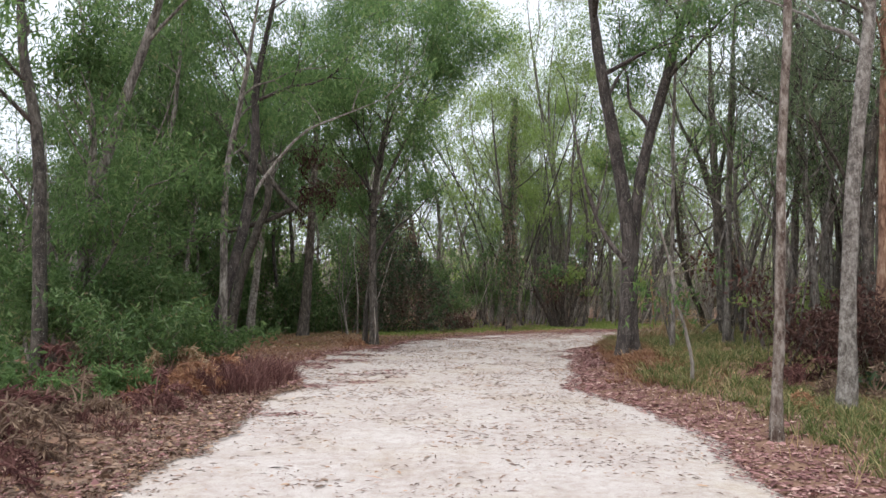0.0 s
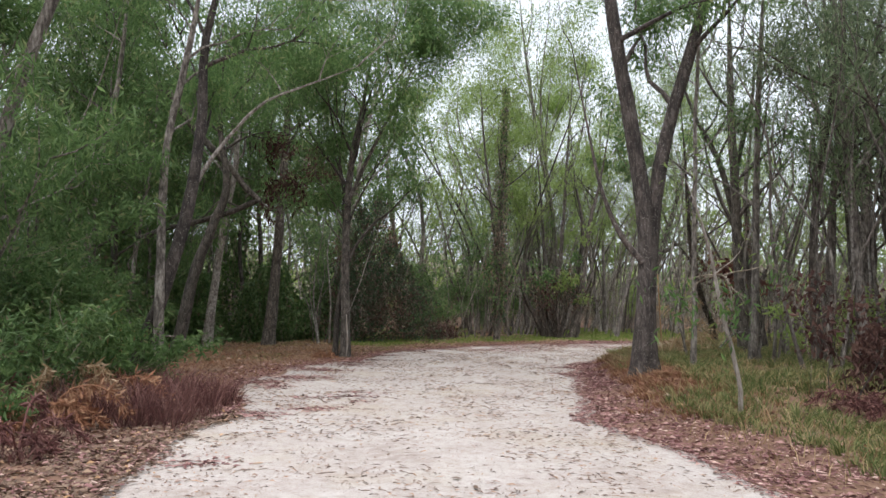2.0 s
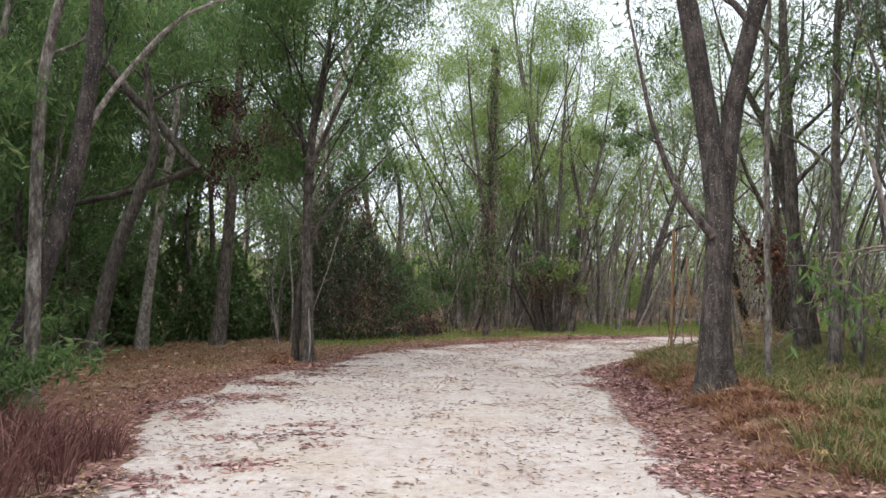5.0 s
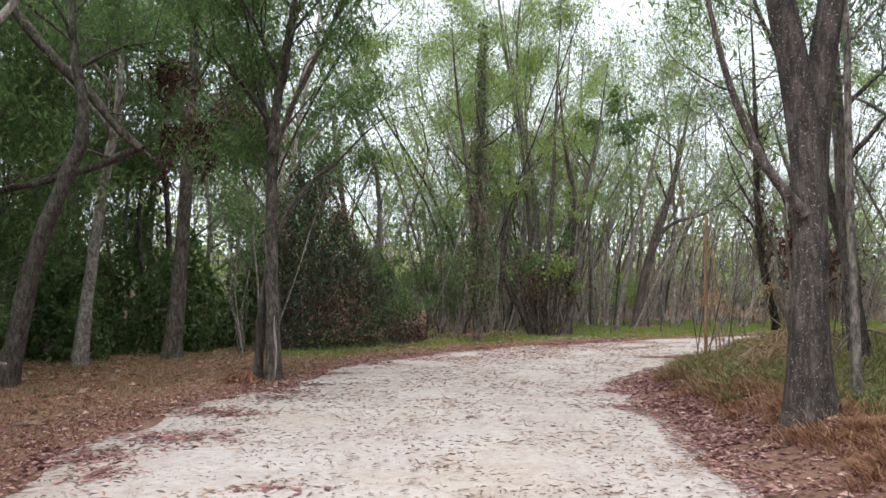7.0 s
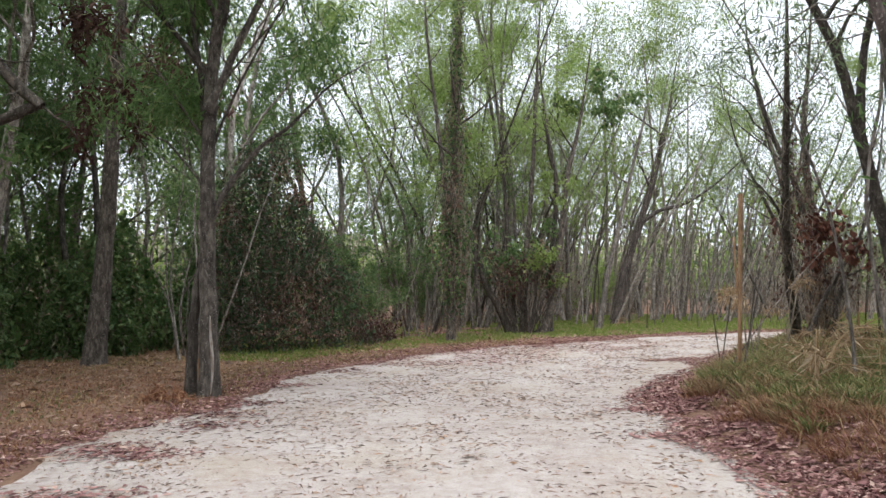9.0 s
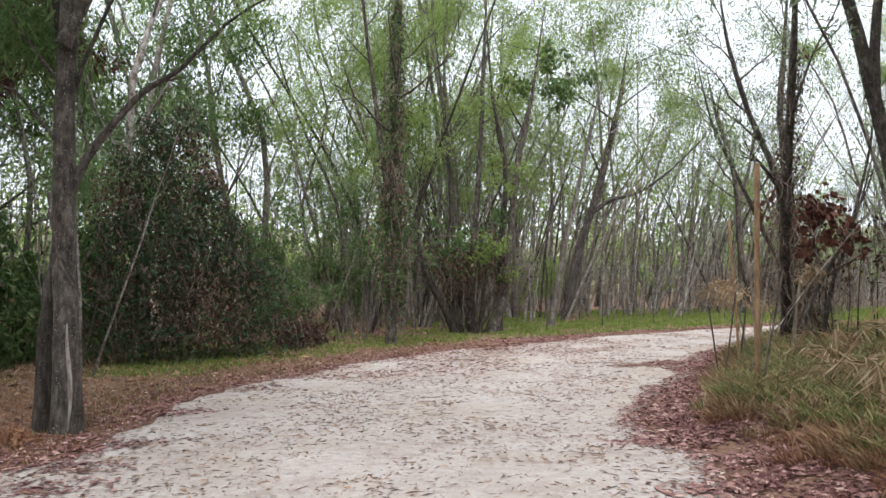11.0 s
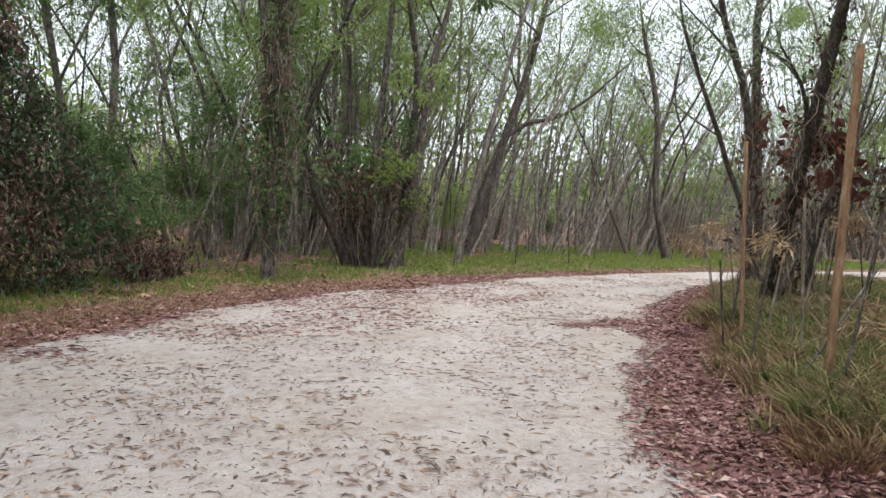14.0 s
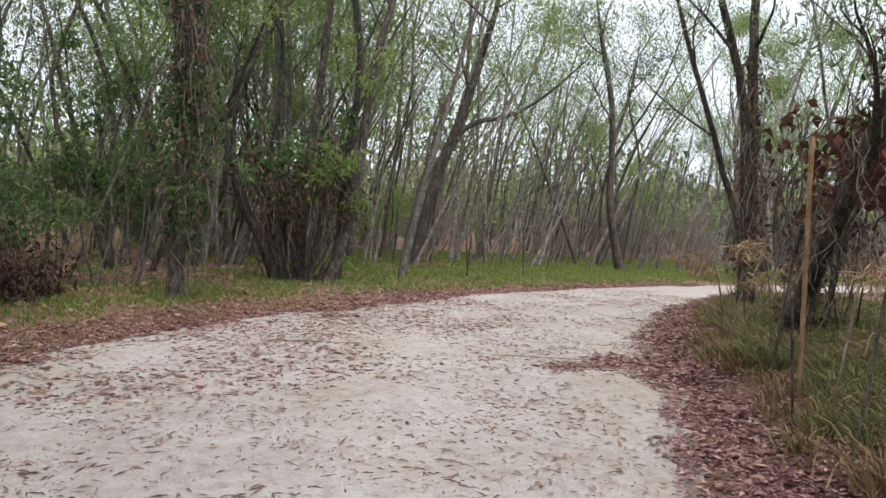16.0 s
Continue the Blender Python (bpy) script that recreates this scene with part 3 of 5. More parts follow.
# the vine-clad slim tree, the clump with the dark tangle, and the leaning trees beyond the bend
b = foot(2.8, 29.8)
tree(41, b, [(upright(b, 29.8, (2.75, b[2]), (2.8, 2.7), (2.9, 5.2), (3.0, 6.7), (3.1, 10)), 0.12), (upright(b, 29.8, (2.85, 2.7), (2.5, 5.0), (2.1, 8.0), (1.9, 10.5)), 0.07)],
     BARK_DARK, LEAF_LIGHT, "slim dark tree clad in climbing vine", 6, 0.5, 2.2, 32, 0.25, 0.141)
b = foot(5.7, 32.6)
tree(42, b, [(upright(b, 32.7, (5.5, b[2]), (5.5, 1.7), (5.7, 3.5), (5.85, 5.8), (6.0, 9), (6.2, 12)), 0.13),
             (upright(b, 32.5, (6.05, b[2]), (6.5, 1.5), (6.9, 4.8), (7.3, 6.5), (8.0, 10.5)), 0.12), (upright(b, 32.9, (6.4, b[2]), (6.5, 2.4), (6.65, 4.8), (6.3, 7), (6.0, 11)), 0.11),
             (upright(b, 33.1, (5.3, b[2]), (5.2, 2.4), (5.0, 5.5), (4.5, 10)), 0.09)],
     BARK_DARK, LEAF_LIGHT, "clump of dark leaning stems rising from a tangle of vine", 4, 0.55, 2.4, 27, 0.25, 0.150,
     extra=[(upright(b, 32.6, (5.1, b[2]), (4.7, 0.8), (4.25, 1.6), (4.05, 2.4)), 0.13, 0.6)])
b = foot(10.6, 37.6)
tree(43, b, [(upright(b, 37.6, (10.5, b[2]), (11.0, 2.2), (12.0, 5.1), (12.8, 7.9), (13.4, 11)), 0.19)], BARK_BANK, LEAF_LIGHT, "dark leaning tree with one long low branch", 6, 0.5, 2.8, 21, 0.4, 0.18,
     extra=[(upright(b, 37.6, (11.5, 3.9), (12.4, 4.5), (13.5, 4.8), (14.8, 5.6), (16.4, 7.0)), 0.09, 0.3)])
b = foot(8.4, 34.0)
tree(44, b, [(upright(b, 34, (8.4, b[2]), (8.8, 1.9), (9.4, 4.3), (10.1, 6.9), (10.9, 10)), 0.1)], BARK_PALE, LEAF_LIGHT, "slim pale tree leaning over the grass", 5, 0.55, 2.0, 32, 0.25, 0.158)
b = foot(19.0, 38.2)
tree(45, b, [(upright(b, 38.2, (19.1, b[2]), (18.4, 2.2), (18.2, 5.5), (17.4, 8.3), (17, 10)), 0.15), (upright(b, 38.2, (18.3, 4.5), (18.9, 6.2), (19.2, 8.5)), 0.09)], BARK_DARK, LEAF_GREY,
     "dark bare-looking tree on the far verge", 5, 0.5, 2.0, 21, 0.25, 0.141)
for k, x in enumerate((20.2, 21.3, 22.2, 22.9, 23.6)):
    b = foot(x, 38.5 + 0.2 * (k % 2))
    tree(50 + k, b, [([(0, 0, 0), (0.35, 0, 1.5), (0.9 + 0.15 * k, 0, 3.4), (1.8, 0.2, 6.5)], 0.09)], BARK_GREY, LEAF_GREY, "thin leaning grey tree on the far verge", 4, 0.5, 1.3, 21, 0.25, 0.132, group="leaning row")
# the forked tree beyond the stakes and the leaning vine-hung one
b = foot(11.05, 26.2)
tree(46, b, [(upright(b, 26.2, (10.98, b[2]), (10.75, 2.4), (10.5, 3.8), (9.85, 5.2), (9.4, 6.8), (9.2, 9)), 0.095), (upright(b, 26.3, (11.15, b[2]), (11.0, 2.4), (10.85, 4.3), (10.8, 5.4), (11, 7), (11.2, 9.5)), 0.105),
             (upright(b, 26.1, (10.9, 0.8), (10.4, 1.9), (9.9, 2.8), (9.2, 4.1), (8.8, 5), (8.4, 6.8)), 0.06)],
     BARK_DARK, LEAF_GREY, "dark forked tree with three spreading stems", 6, 0.45, 2.0, 16, 0.25, 0.12, sides=11)
b = foot(8.8, 23.8)
tree(47, b, [(upright(b, 23.8, (8.8, b[2]), (9.1, 0.7), (9.45, 1.4), (10.0, 2.2), (10.4, 2.9), (11.0, 4.6)), 0.06), (upright(b, 23.9, (9.5, b[2]), (9.8, 1.3), (10.3, 2.5), (10.8, 4.2), (11.1, 6.5)), 0.045),
             (rooted(b, (8.75, 23.8, b[2]), (8.45, 23.4, 0.9), (7.95, 22.8, 1.65), (7.55, 22.25, 2.4), (7.25, 21.75, 3.3), (7.05, 21.35, 4.4), (6.8, 20.9, 5.8), (6.5, 20.4, 7.6)), 0.1)],
     BARK_DARK, LEAF_GREY, "leaning dark tree hung with dry vine", 4, 0.45, 1.6, 14, 0.25, 0.11)


# ---- masses of climber, shrubs, dead leaves ----
def strands(rng, tops, drop, r=0.008):
    g = []
    for p in tops:
        n = 6
        q = np.repeat(np.asarray(p)[None], n, 0)
        q[:, 2] = np.linspace(p[2], max(0.02, p[2] - drop * rng.uniform(0.5, 1.1)), n)
        q[:, :2] += np.cumsum(rng.normal(size=(n, 2)) * 0.07, 0)
        g.append(tube(q, np.linspace(r, r * 0.6, n), 3))
    return g


def vine_mass(seed, base, half_x, half_y, tall, count, label, leaf=LEAF_VINE, length=0.15, lobes=5, name="vine_thicket", vase=False, ratio=0.28, down=0.8, category="vine", hang=14):
    """A ragged heap of climbers: overlapping columns of leaves with hanging strands."""
    rng = np.random.default_rng(seed)
    root = new(name)
    root.location = base
    at, tops = [], []
    for k in range(lobes):
        cx, cy = rng.uniform(-0.6, 0.6) * half_x, rng.uniform(-0.5, 0.5) * half_y
        cx, cy = (cx * 0.2, cy * 0.2) if k == 0 else (cx, cy)
        h = tall * (1.0 if k == 0 else rng.uniform(0.6, 0.98)) * (1 - 0.6 * abs(cx) / half_x)
        n = count // lobes
        z = rng.uniform(0, 1, n) ** 0.8
        rad = (1 - z ** 1.7) ** 0.75 * (0.95 + 0.25 * np.sin(z * 9 + k))
        if vase:
            rad = 0.45 + 0.75 * z ** 1.5
        a, u = rng.uniform(0, 2 * np.pi, n), rng.uniform(0.35, 1.0, n) ** 0.5
        at.append(np.column_stack([cx + np.cos(a) * rad * u * half_x * 0.55, cy + np.sin(a) * rad * u * half_y * 0.6, z * h + rng.normal(size=n) * 0.06]))
        tops.extend(at[-1][rng.integers(0, n, hang)])
    at = np.concatenate(at)
    at[:, 2] = np.maximum(at[:, 2], 0.05)
    link_mesh("foliage", [leaves_at(rng, at, length, ratio, down)], leaf, root)
    link_mesh("vine_curtain", strands(rng, [t for t in tops if t[2] > 0.4], tall * 0.5), TWIG, root)
    tagged(root, label, category)
    return root


def shrub(seed, base, r, h, leaf, count, length, label, stems=9, ratio=0.14, down=0.5, name="shrub"):
    rng = np.random.default_rng(seed)
    root = new(name)
    root.location = base
    g, tips = [], []
    for _ in range(stems):
        a = rng.uniform(0, 2 * np.pi)
        o = rng.uniform(0.1, 0.9)
        branch(rng, (np.cos(a) * r * 0.2, np.sin(a) * r * 0.2, -0.03), (np.cos(a) * o * r, np.sin(a) * o * r, h * 0.9), h * rng.uniform(0.6, 1.05), 0.014, 1, g, tips, 0.2, 3, 2)
    link_mesh("framework", g, TWIG, root)
    crown_mesh(rng, tips, max(1, count * 8 // (5 * len(tips))), 0.13 * max(r, 0.7), length, ratio, down, leaf, root, name="foliage")
    tagged(root, label, "shrub")
    return root


def vine_column(seed, base, ctrl, wide, strand_count, drop, leaf_sets, label, r=0.009, bark=None, name="climbing_vine"):
    """A shaggy sleeve of climber round a stem: hanging dry strands and leaves of several kinds. wide: half widths along the stem."""
    rng = np.random.default_rng(seed)
    root = new(name)
    root.location = base
    p = spline(ctrl, 60)

    def around(n, low=0.0, high=1.0):
        u = rng.uniform(low, high, n)
        i = np.clip((u * 59).astype(int), 0, 59)
        half = np.interp(u, np.linspace(0, 1, len(wide)), wide)
        a, k = rng.uniform(0, 2 * np.pi, n), np.sqrt(rng.uniform(0.05, 1.0, n))
        # lobes: the sleeve bulges unevenly
        k = k * (0.75 + 0.35 * np.sin(u * 19 + a * 2 + seed))
        q = p[i] + np.column_stack([np.cos(a) * half * k, np.sin(a) * half * k, rng.normal(size=n) * 0.08])
        q[:, 2] = np.maximum(q[:, 2], 0.06)
        return q

    link_mesh("vine_curtain", strands(rng, around(strand_count, 0.12), drop, r), bark or BARK_DARK, root)["kind"] = "stuff"
    for mat, count, length, ratio, low, high in leaf_sets:
        link_mesh("foliage", [leaves_at(rng, around(count, low, high), length, ratio, 0.9)], mat, root)
    tagged(root, label, "vine")
    return root


def vine_heap(seed, base, lobes, count, label):
    """Columns of climber grown into one heap; each lobe: its place, height and half width. Dead brown patches lie between the green."""
    rng = np.random.default_rng(seed)
    root = new("vine_thicket")
    root.location = base
    at = []
    whole = sum(h * r for _, _, h, r in lobes)
    for x, y, h, r in lobes:
        n = int(count * h * r / whole)
        z = rng.uniform(0, 1, n) ** 0.85
        a, k = rng.uniform(0, 2 * np.pi, n), np.sqrt(rng.uniform(0.25, 1.0, n))
        half = r * (1 - z ** 3.2) ** 0.7 * (1 + 0.28 * np.sin(z * 11 + a * 2 + x * 5) + 0.2 * np.sin(z * 23 - a * 3 + y * 7))
        q = np.column_stack([x + np.cos(a) * half * k, y + np.sin(a) * half * k, z * h])
        at.append(q + rng.normal(size=q.shape) * 0.09)
    at = np.concatenate(at)
    at[:, 2] = np.maximum(at[:, 2], 0.05)
    patch = np.sin(at[:, 0] * 2.3 + 1.2 * np.sin(at[:, 2] * 1.7)) + np.sin(at[:, 2] * 2.1 + at[:, 1] * 1.9) + rng.normal(size=len(at)) * 0.5
    for mat, pick, length, ratio in ((LEAF_VINE, patch < 1.1, 0.12, 0.22), (LEAF_DEAD, (patch >= 1.1) & (patch < 1.6), 0.12, 0.16), (LEAF_DRY, patch >= 1.6, 0.13, 0.13)):
        link_mesh("foliage", [leaves_at(rng, at[pick], length, ratio, 0.9)], mat, root)["kind"] = "stuff"
    link_mesh("vine_curtain", strands(rng, at[rng.integers(0, len(at), 260)], 1.3, 0.006), TWIG, root)["kind"] = "stuff"
    tagged(root, label, "vine")


def vine_basket(seed, base, foot_r, rim_x, rim_y, tall, count, label):
    """A vase of crooked dark stems fanning up from one foot to a matted, uneven rim of climber."""
    rng = np.random.default_rng(seed)
    root = new("vine_basket")
    root.location = base
    g, rim = [], []
    for k in range(count):
        a, u = rng.uniform(0, 2 * np.pi), rng.uniform(0, 1) ** 0.6
        c, q = math.cos(a) * u, math.sin(a) * u
        top = np.array([c * rim_x, q * rim_y, tall * (0.85 + 0.12 * math.sin(c * 5 + seed) + rng.normal() * 0.09)])
        low = np.array([c * foot_r, q * foot_r * 0.7, 0.0]) + rng.normal(size=3) * np.array([0.12, 0.1, 0])
        mid = low * 0.55 + top * 0.45 + rng.normal(size=3) * 0.16
        r = 0.05 if k % 9 == 0 else 0.014
        g.append(tube(spline([low, mid, top], 9), np.linspace(r, r * 0.4, 9) * rng.uniform(0.6, 1.5), 5, 0.06, rng))
        rim.append(top)
    link_mesh("framework", g, BARK_DARK, root)
    rim = np.array(rim)
    hung = rim[rng.integers(0, count, 150)] + rng.normal(size=(150, 3)) * np.array([0.2, 0.15, 0.25])
    link_mesh("vine_curtain", strands(rng, hung, 1.1, 0.007), TWIG, root)["kind"] = "stuff"
    for mat, n, length, ratio, lift in ((LEAF_DEAD, 1300, 0.13, 0.24, -0.15), (LEAF_VINE, 1100, 0.13, 0.28, 0.0), (LEAF_DRY, 420, 0.15, 0.22, -0.05), (LEAF_MID, 380, 0.14, 0.25, 0.12)):
        at = rim[rng.integers(0, count, n)] + rng.normal(size=(n, 3)) * np.array([0.2, 0.16, 0.2]) + np.array([0, 0, lift])
        at = at[np.sin(at[:, 0] * 4.1 + lift * 20) + np.sin(at[:, 2] * 5.3 + seed) > -0.7]
        link_mesh("foliage", [leaves_at(rng, at, length, ratio, 0.8)], mat, root)
    tagged(root, label, "vine")
    return root


def stem_thicket(seed, x0, x1, y0, y1, count, low, high, r, label, leaf=None, per=6):
    """Thin dark upright stems crowding together, with a few dead leaves and strands."""
    rng = np.random.default_rng(seed)
    b = foot((x0 + x1) / 2, (y0 + y1) / 2, 0.1)
    root = new("stem_thicket")
    root.location = b
    tips = []
    for _ in range(count):
        x, y, h = rng.uniform(x0, x1) - b[0], rng.uniform(y0, y1) - b[1], rng.uniform(low, high)
        l = rng.normal(size=2) * 0.16 * h
        p = spline([(x, y, 0), (x + l[0] * 0.2 + rng.normal() * 0.08, y + l[1] * 0.3, h * 0.35), (x + l[0] * 0.6 + rng.normal() * 0.08, y + l[1] * 0.6, h * 0.7), (x + l[0], y + l[1], h)], 10)
        g = [tube(p, np.linspace(r, r * 0.35, 10) * rng.uniform(0.6, 1.4), 5)]
        for i in (4, 6, 8):
            branch(rng, p[i], (rng.normal(), rng.normal(), 0.8), h * 0.28, r * 0.4, 1, g, tips, 0.4, 3, 2)
        link_mesh("stem", g, BARK_DARK, root, smooth=True)
    t = np.asarray(tips)
    link_mesh("vine_curtain", strands(rng, t[rng.integers(0, len(t), count * 4)], 1.2, 0.006), TWIG, root)["kind"] = "stuff"
    if leaf:
        at = np.repeat(t, per, 0)[:: 3]
        link_mesh("foliage", [leaves_at(rng, at + rng.normal(size=at.shape) * 0.12, 0.11, 0.22, 0.9)], leaf, root)
    tagged(root, label, "thicket")


vine_heap(61, foot(-1.42, 27.9), [(-0.25, 0, 5.2, 0.8), (-0.9, 0.3, 5.0, 0.75), (-1.45, 0.1, 4.3, 0.65), (0.2, -0.3, 3.9, 0.8), (0.6, 0.2, 3.0, 0.8), (1.15, -0.1, 2.2, 0.75), (-0.2, -0.7, 2.8, 0.9), (-1.3, -0.4, 3.0, 0.6)], 16500, "tall dark heap of climbing vine swallowing a tree")
stem_thicket(62, 0.2, 1.15, 28.9, 29.6, 30, 0.3, 0.8, 0.01, "low tangle of dark bare brush with withered red-brown leaves", LEAF_DEAD, 4)
vine_basket(63, foot(5.55, 32.6, 0.05), 0.45, 1.3, 0.7, 2.5, 60, "dark basket of crooked stems matted with dead climber")
vine_column(64, foot(2.8, 29.8, 0.05), [(0, 0, 0), (0.0, 0, 2.7), (0.05, 0, 5.2), (0.2, 0, 10.0)], (0.12, 0.4, 0.58, 0.55, 0.42, 0.34, 0.22, 0.12), 230, 1.4,
            ((LEAF_DRY, 800, 0.12, 0.2, 0.15, 1.0), (LEAF_VINE, 1700, 0.12, 0.26, 0.1, 1.0), (LEAF_MID, 700, 0.12, 0.26, 0.15, 0.45), (LEAF_MID, 600, 0.12, 0.26, 0.6, 1.0)), "shaggy brown and green column of vine climbing a slim tree", bark=TWIG)
vine_column(72, foot(8.75, 23.8, 0.05), [(0, 0, 0.1), (-0.3, -0.4, 0.95), (-0.8, -1.0, 1.7), (-1.2, -1.55, 2.45), (-1.5, -2.05, 3.35), (-1.7, -2.45, 4.45)], (0.13, 0.15, 0.19, 0.22, 0.2, 0.16), 90, 0.6,
            ((LEAF_DEAD, 420, 0.09, 0.16, 0.45, 1.0), (LEAF_VINE, 260, 0.09, 0.2, 0.5, 1.0)), "dark dry sleeve of vine round a leaning trunk", 0.006, TWIG, "dead_climber")
vine_column(73, foot(11.05, 26.2, 0.05), [(0, 0, 0.1), (-0.1, 0, 1.2), (-0.2, 0, 2.6), (-0.35, 0, 4.2)], (0.2, 0.34, 0.36, 0.3, 0.2), 170, 1.2,
            ((LEAF_DEAD, 420, 0.1, 0.2, 0.2, 1.0), (LEAF_VINE, 200, 0.1, 0.24, 0.2, 1.0)), "dark dry vine hanging on a forked tree", 0.006, TWIG, "dead_climber")
stem_thicket(74, 8.9, 10.6, 23.3, 24.7, 11, 1.2, 2.5, 0.013, "thicket of thin dark stems tangled with dry vine", LEAF_DEAD, 5)
vine_mass(65, foot(9.7, 24.2), 0.6, 0.5, 2.4, 260, "dry brown curtain of dead climber on a leaning tree", LEAF_DRY, 0.13, 4, "dead_climber")
vine_mass(78, foot(-7.6, 25.6), 1.3, 0.9, 3.2, 5200, "dark evergreen thicket behind the trunks", LEAF_DARK, 0.14, 7)
vine_mass(79, foot(-5.6, 27.2), 1.2, 0.9, 2.9, 4800, "dark evergreen thicket behind the trunks", LEAF_DARK, 0.14, 7)
vine_mass(66, foot(-5.5, 28.5), 1.7, 1.3, 3.6, 6000, "dark evergreen thicket behind the trunks", LEAF_DARK, 0.15, 8)
vine_mass(67, foot(-8.4, 27.5), 1.8, 1.4, 3.8, 6000, "dark evergreen thicket behind the trunks", LEAF_DARK, 0.15, 8)
vine_mass(68, foot(-8.8, 23.0), 1.6, 1.8, 3.6, 6000, "dark evergreen thicket behind the trunks", LEAF_DARK, 0.15, 8)
vine_mass(69, foot(-3.9, 30.2), 1.2, 1.2, 2.6, 6000, "dark evergreen thicket behind the trunks", LEAF_DARK, 0.15, 8)
for k, (x, y, h) in enumerate([(-10.5, 25.5, 5.0), (-11.5, 21.0, 5.0), (-10.8, 17.0, 4.6), (-7.0, 30.3, 4.8), (-10.2, 29.6, 5.2), (-4.6, 31.5, 4.6), (-10.5, 12.5, 4.4)]):
    vine_mass(120 + k, foot(x, y), 2.1, 1.6, h, 3600, "green thicket deep in the wood", LEAF_MID if k % 2 else LEAF_DARK, 0.16, 8)
vine_mass(70, foot(7.2, 10.2), 1.2, 1.3, 1.7, 2600, "dark dry undergrowth between the trunks", LEAF_VINE, 0.14, 5, "undergrowth")
stem_thicket(76, 5.3, 7.0, 10.2, 12.2, 16, 0.7, 1.7, 0.012, "dark tangle of dead brown undergrowth between the trunks", LEAF_DEAD, 22)
vine_mass(77, foot(7.3, 13.0), 1.0, 0.9, 1.6, 2000, "dark dry undergrowth between the trunks", LEAF_DEAD, 0.12, 5, "undergrowth")
vine_mass(71, foot(8.8, 13.4), 1.4, 1.4, 1.6, 2200, "dark dry undergrowth between the trunks", LEAF_VINE, 0.15, 5, "undergrowth")

for k, (x, y, r, h, leaf, n, ln, lab) in enumerate([
        (-4.6, 12.3, 0.8, 1.25, LEAF_FRESH, 1700, 0.1, "bright green leafy bush beside the track"), (-6.2, 9.4, 1.1, 1.1, LEAF_MID, 2200, 0.13, "green bush in the undergrowth"),
        (-4.9, 10.2, 0.7, 0.75, LEAF_MID, 1100, 0.12, "green bush with drooping leaves"), 
        (-5.8, 7.0, 1.1, 1.2, LEAF_DARK, 1800, 0.13, "dark green bush behind withered ferns"),
        (-7.4, 8.2, 1.5, 2.8, LEAF_DARK, 4200, 0.15, "tall dark bush in the wood"),
        (-7.8, 16.0, 1.4, 2.4, LEAF_DARK, 3200, 0.16, "dark green bush in the wood"), (-6.6, 17.4, 0.9, 1.3, LEAF_MID, 1600, 0.14, "green bush at the wood's edge"),
        (-4.4, 13.6, 0.7, 0.9, LEAF_MID, 1300, 0.12, "low green bush under a leaning tree"),
        (0.15, 29.6, 0.6, 1.5, LEAF_DARK, 1500, 0.12, "dark green bush behind a tangle of bare brush"), (-0.1, 32.4, 0.8, 3.4, LEAF_DARK, 2000, 0.14, "tall dark green bush beside a heap of climber"),
        (1.7, 38.2, 1.5, 2.8, LEAF_DARK, 2600, 0.17, "dark green bush far under the trees"), (4.0, 39.0, 1.4, 2.4, LEAF_DARK, 2400, 0.17, "dark green bush far under the trees"),
        (-5.6, 12.9, 1.1, 2.3, LEAF_MID, 3400, 0.13, "tall leafy green bush under leaning trees"),
        (-4.9, 11.3, 0.8, 1.5, LEAF_DARK, 2400, 0.12, "dark green bush with drooping leaves"), (-7.0, 14.4, 1.4, 3.2, LEAF_MID, 3800, 0.15, "tall leafy green bush under leaning trees"), (-5.9, 14.6, 1.0, 2.0, LEAF_DARK, 2600, 0.14, "dark green bush behind a leaning tree"), (0.8, 32.0, 1.3, 3.4, LEAF_DARK, 2400, 0.14, "dark green bush between pale stems"), (-7.5, 19.6, 1.2, 1.9, LEAF_DARK, 2600, 0.17, "dark green bush in the wood")]):
    shrub(80 + k, foot(x, y), r, h, leaf, n, ln, lab)


def dead_spray(seed, at, r, count, leaf, label, length=0.16, name="dead_leaf_clump", category="dead leaves", wide=0.25):
    """A hanging clump of dead leaves on a thin twig."""
    rng = np.random.default_rng(seed)
    root = new(name)
    root.location = at
    g, tips = [], []
    for _ in range(5):
        branch(rng, (0, 0, r), rng.normal(size=3), r * 1.3, 0.012, 1, g, tips, -0.6, 4, 3)
    link_mesh("twig_spray", g, TWIG, root)
    t = np.repeat(np.asarray(tips), max(1, count // len(tips)), 0)
    link_mesh("foliage", [leaves_at(rng, t + rng.normal(size=t.shape) * 0.1, length, wide, 0.9)], leaf, root)
    tagged(root, label, category)


dead_spray(101, (-4.45, 24.4, 4.75), 1.0, 900, LEAF_DEAD, "drooping spray of dead red-brown leaves in a tree", 0.24, wide=0.11)
dead_spray(102, (-3.75, 24.4, 4.9), 0.9, 800, LEAF_DEAD, "drooping spray of dead red-brown leaves in a tree", 0.24, wide=0.11)
dead_spray(103, (8.75, 23.4, 2.55), 0.34, 130, LEAF_RUST, "branch of large dead rust-red leaves", 0.16, wide=0.36)
dead_spray(111, (9.2, 23.4, 2.1), 0.36, 120, LEAF_RUST, "branch of large dead rust-red leaves", 0.16, wide=0.36)
dead_spray(112, (3.75, 11.35, 1.35), 0.5, 260, LEAF_FRESH, "spray of fresh green feathery leaves beside a sapling", 0.13, "leaf_spray", "leaves", 0.12)
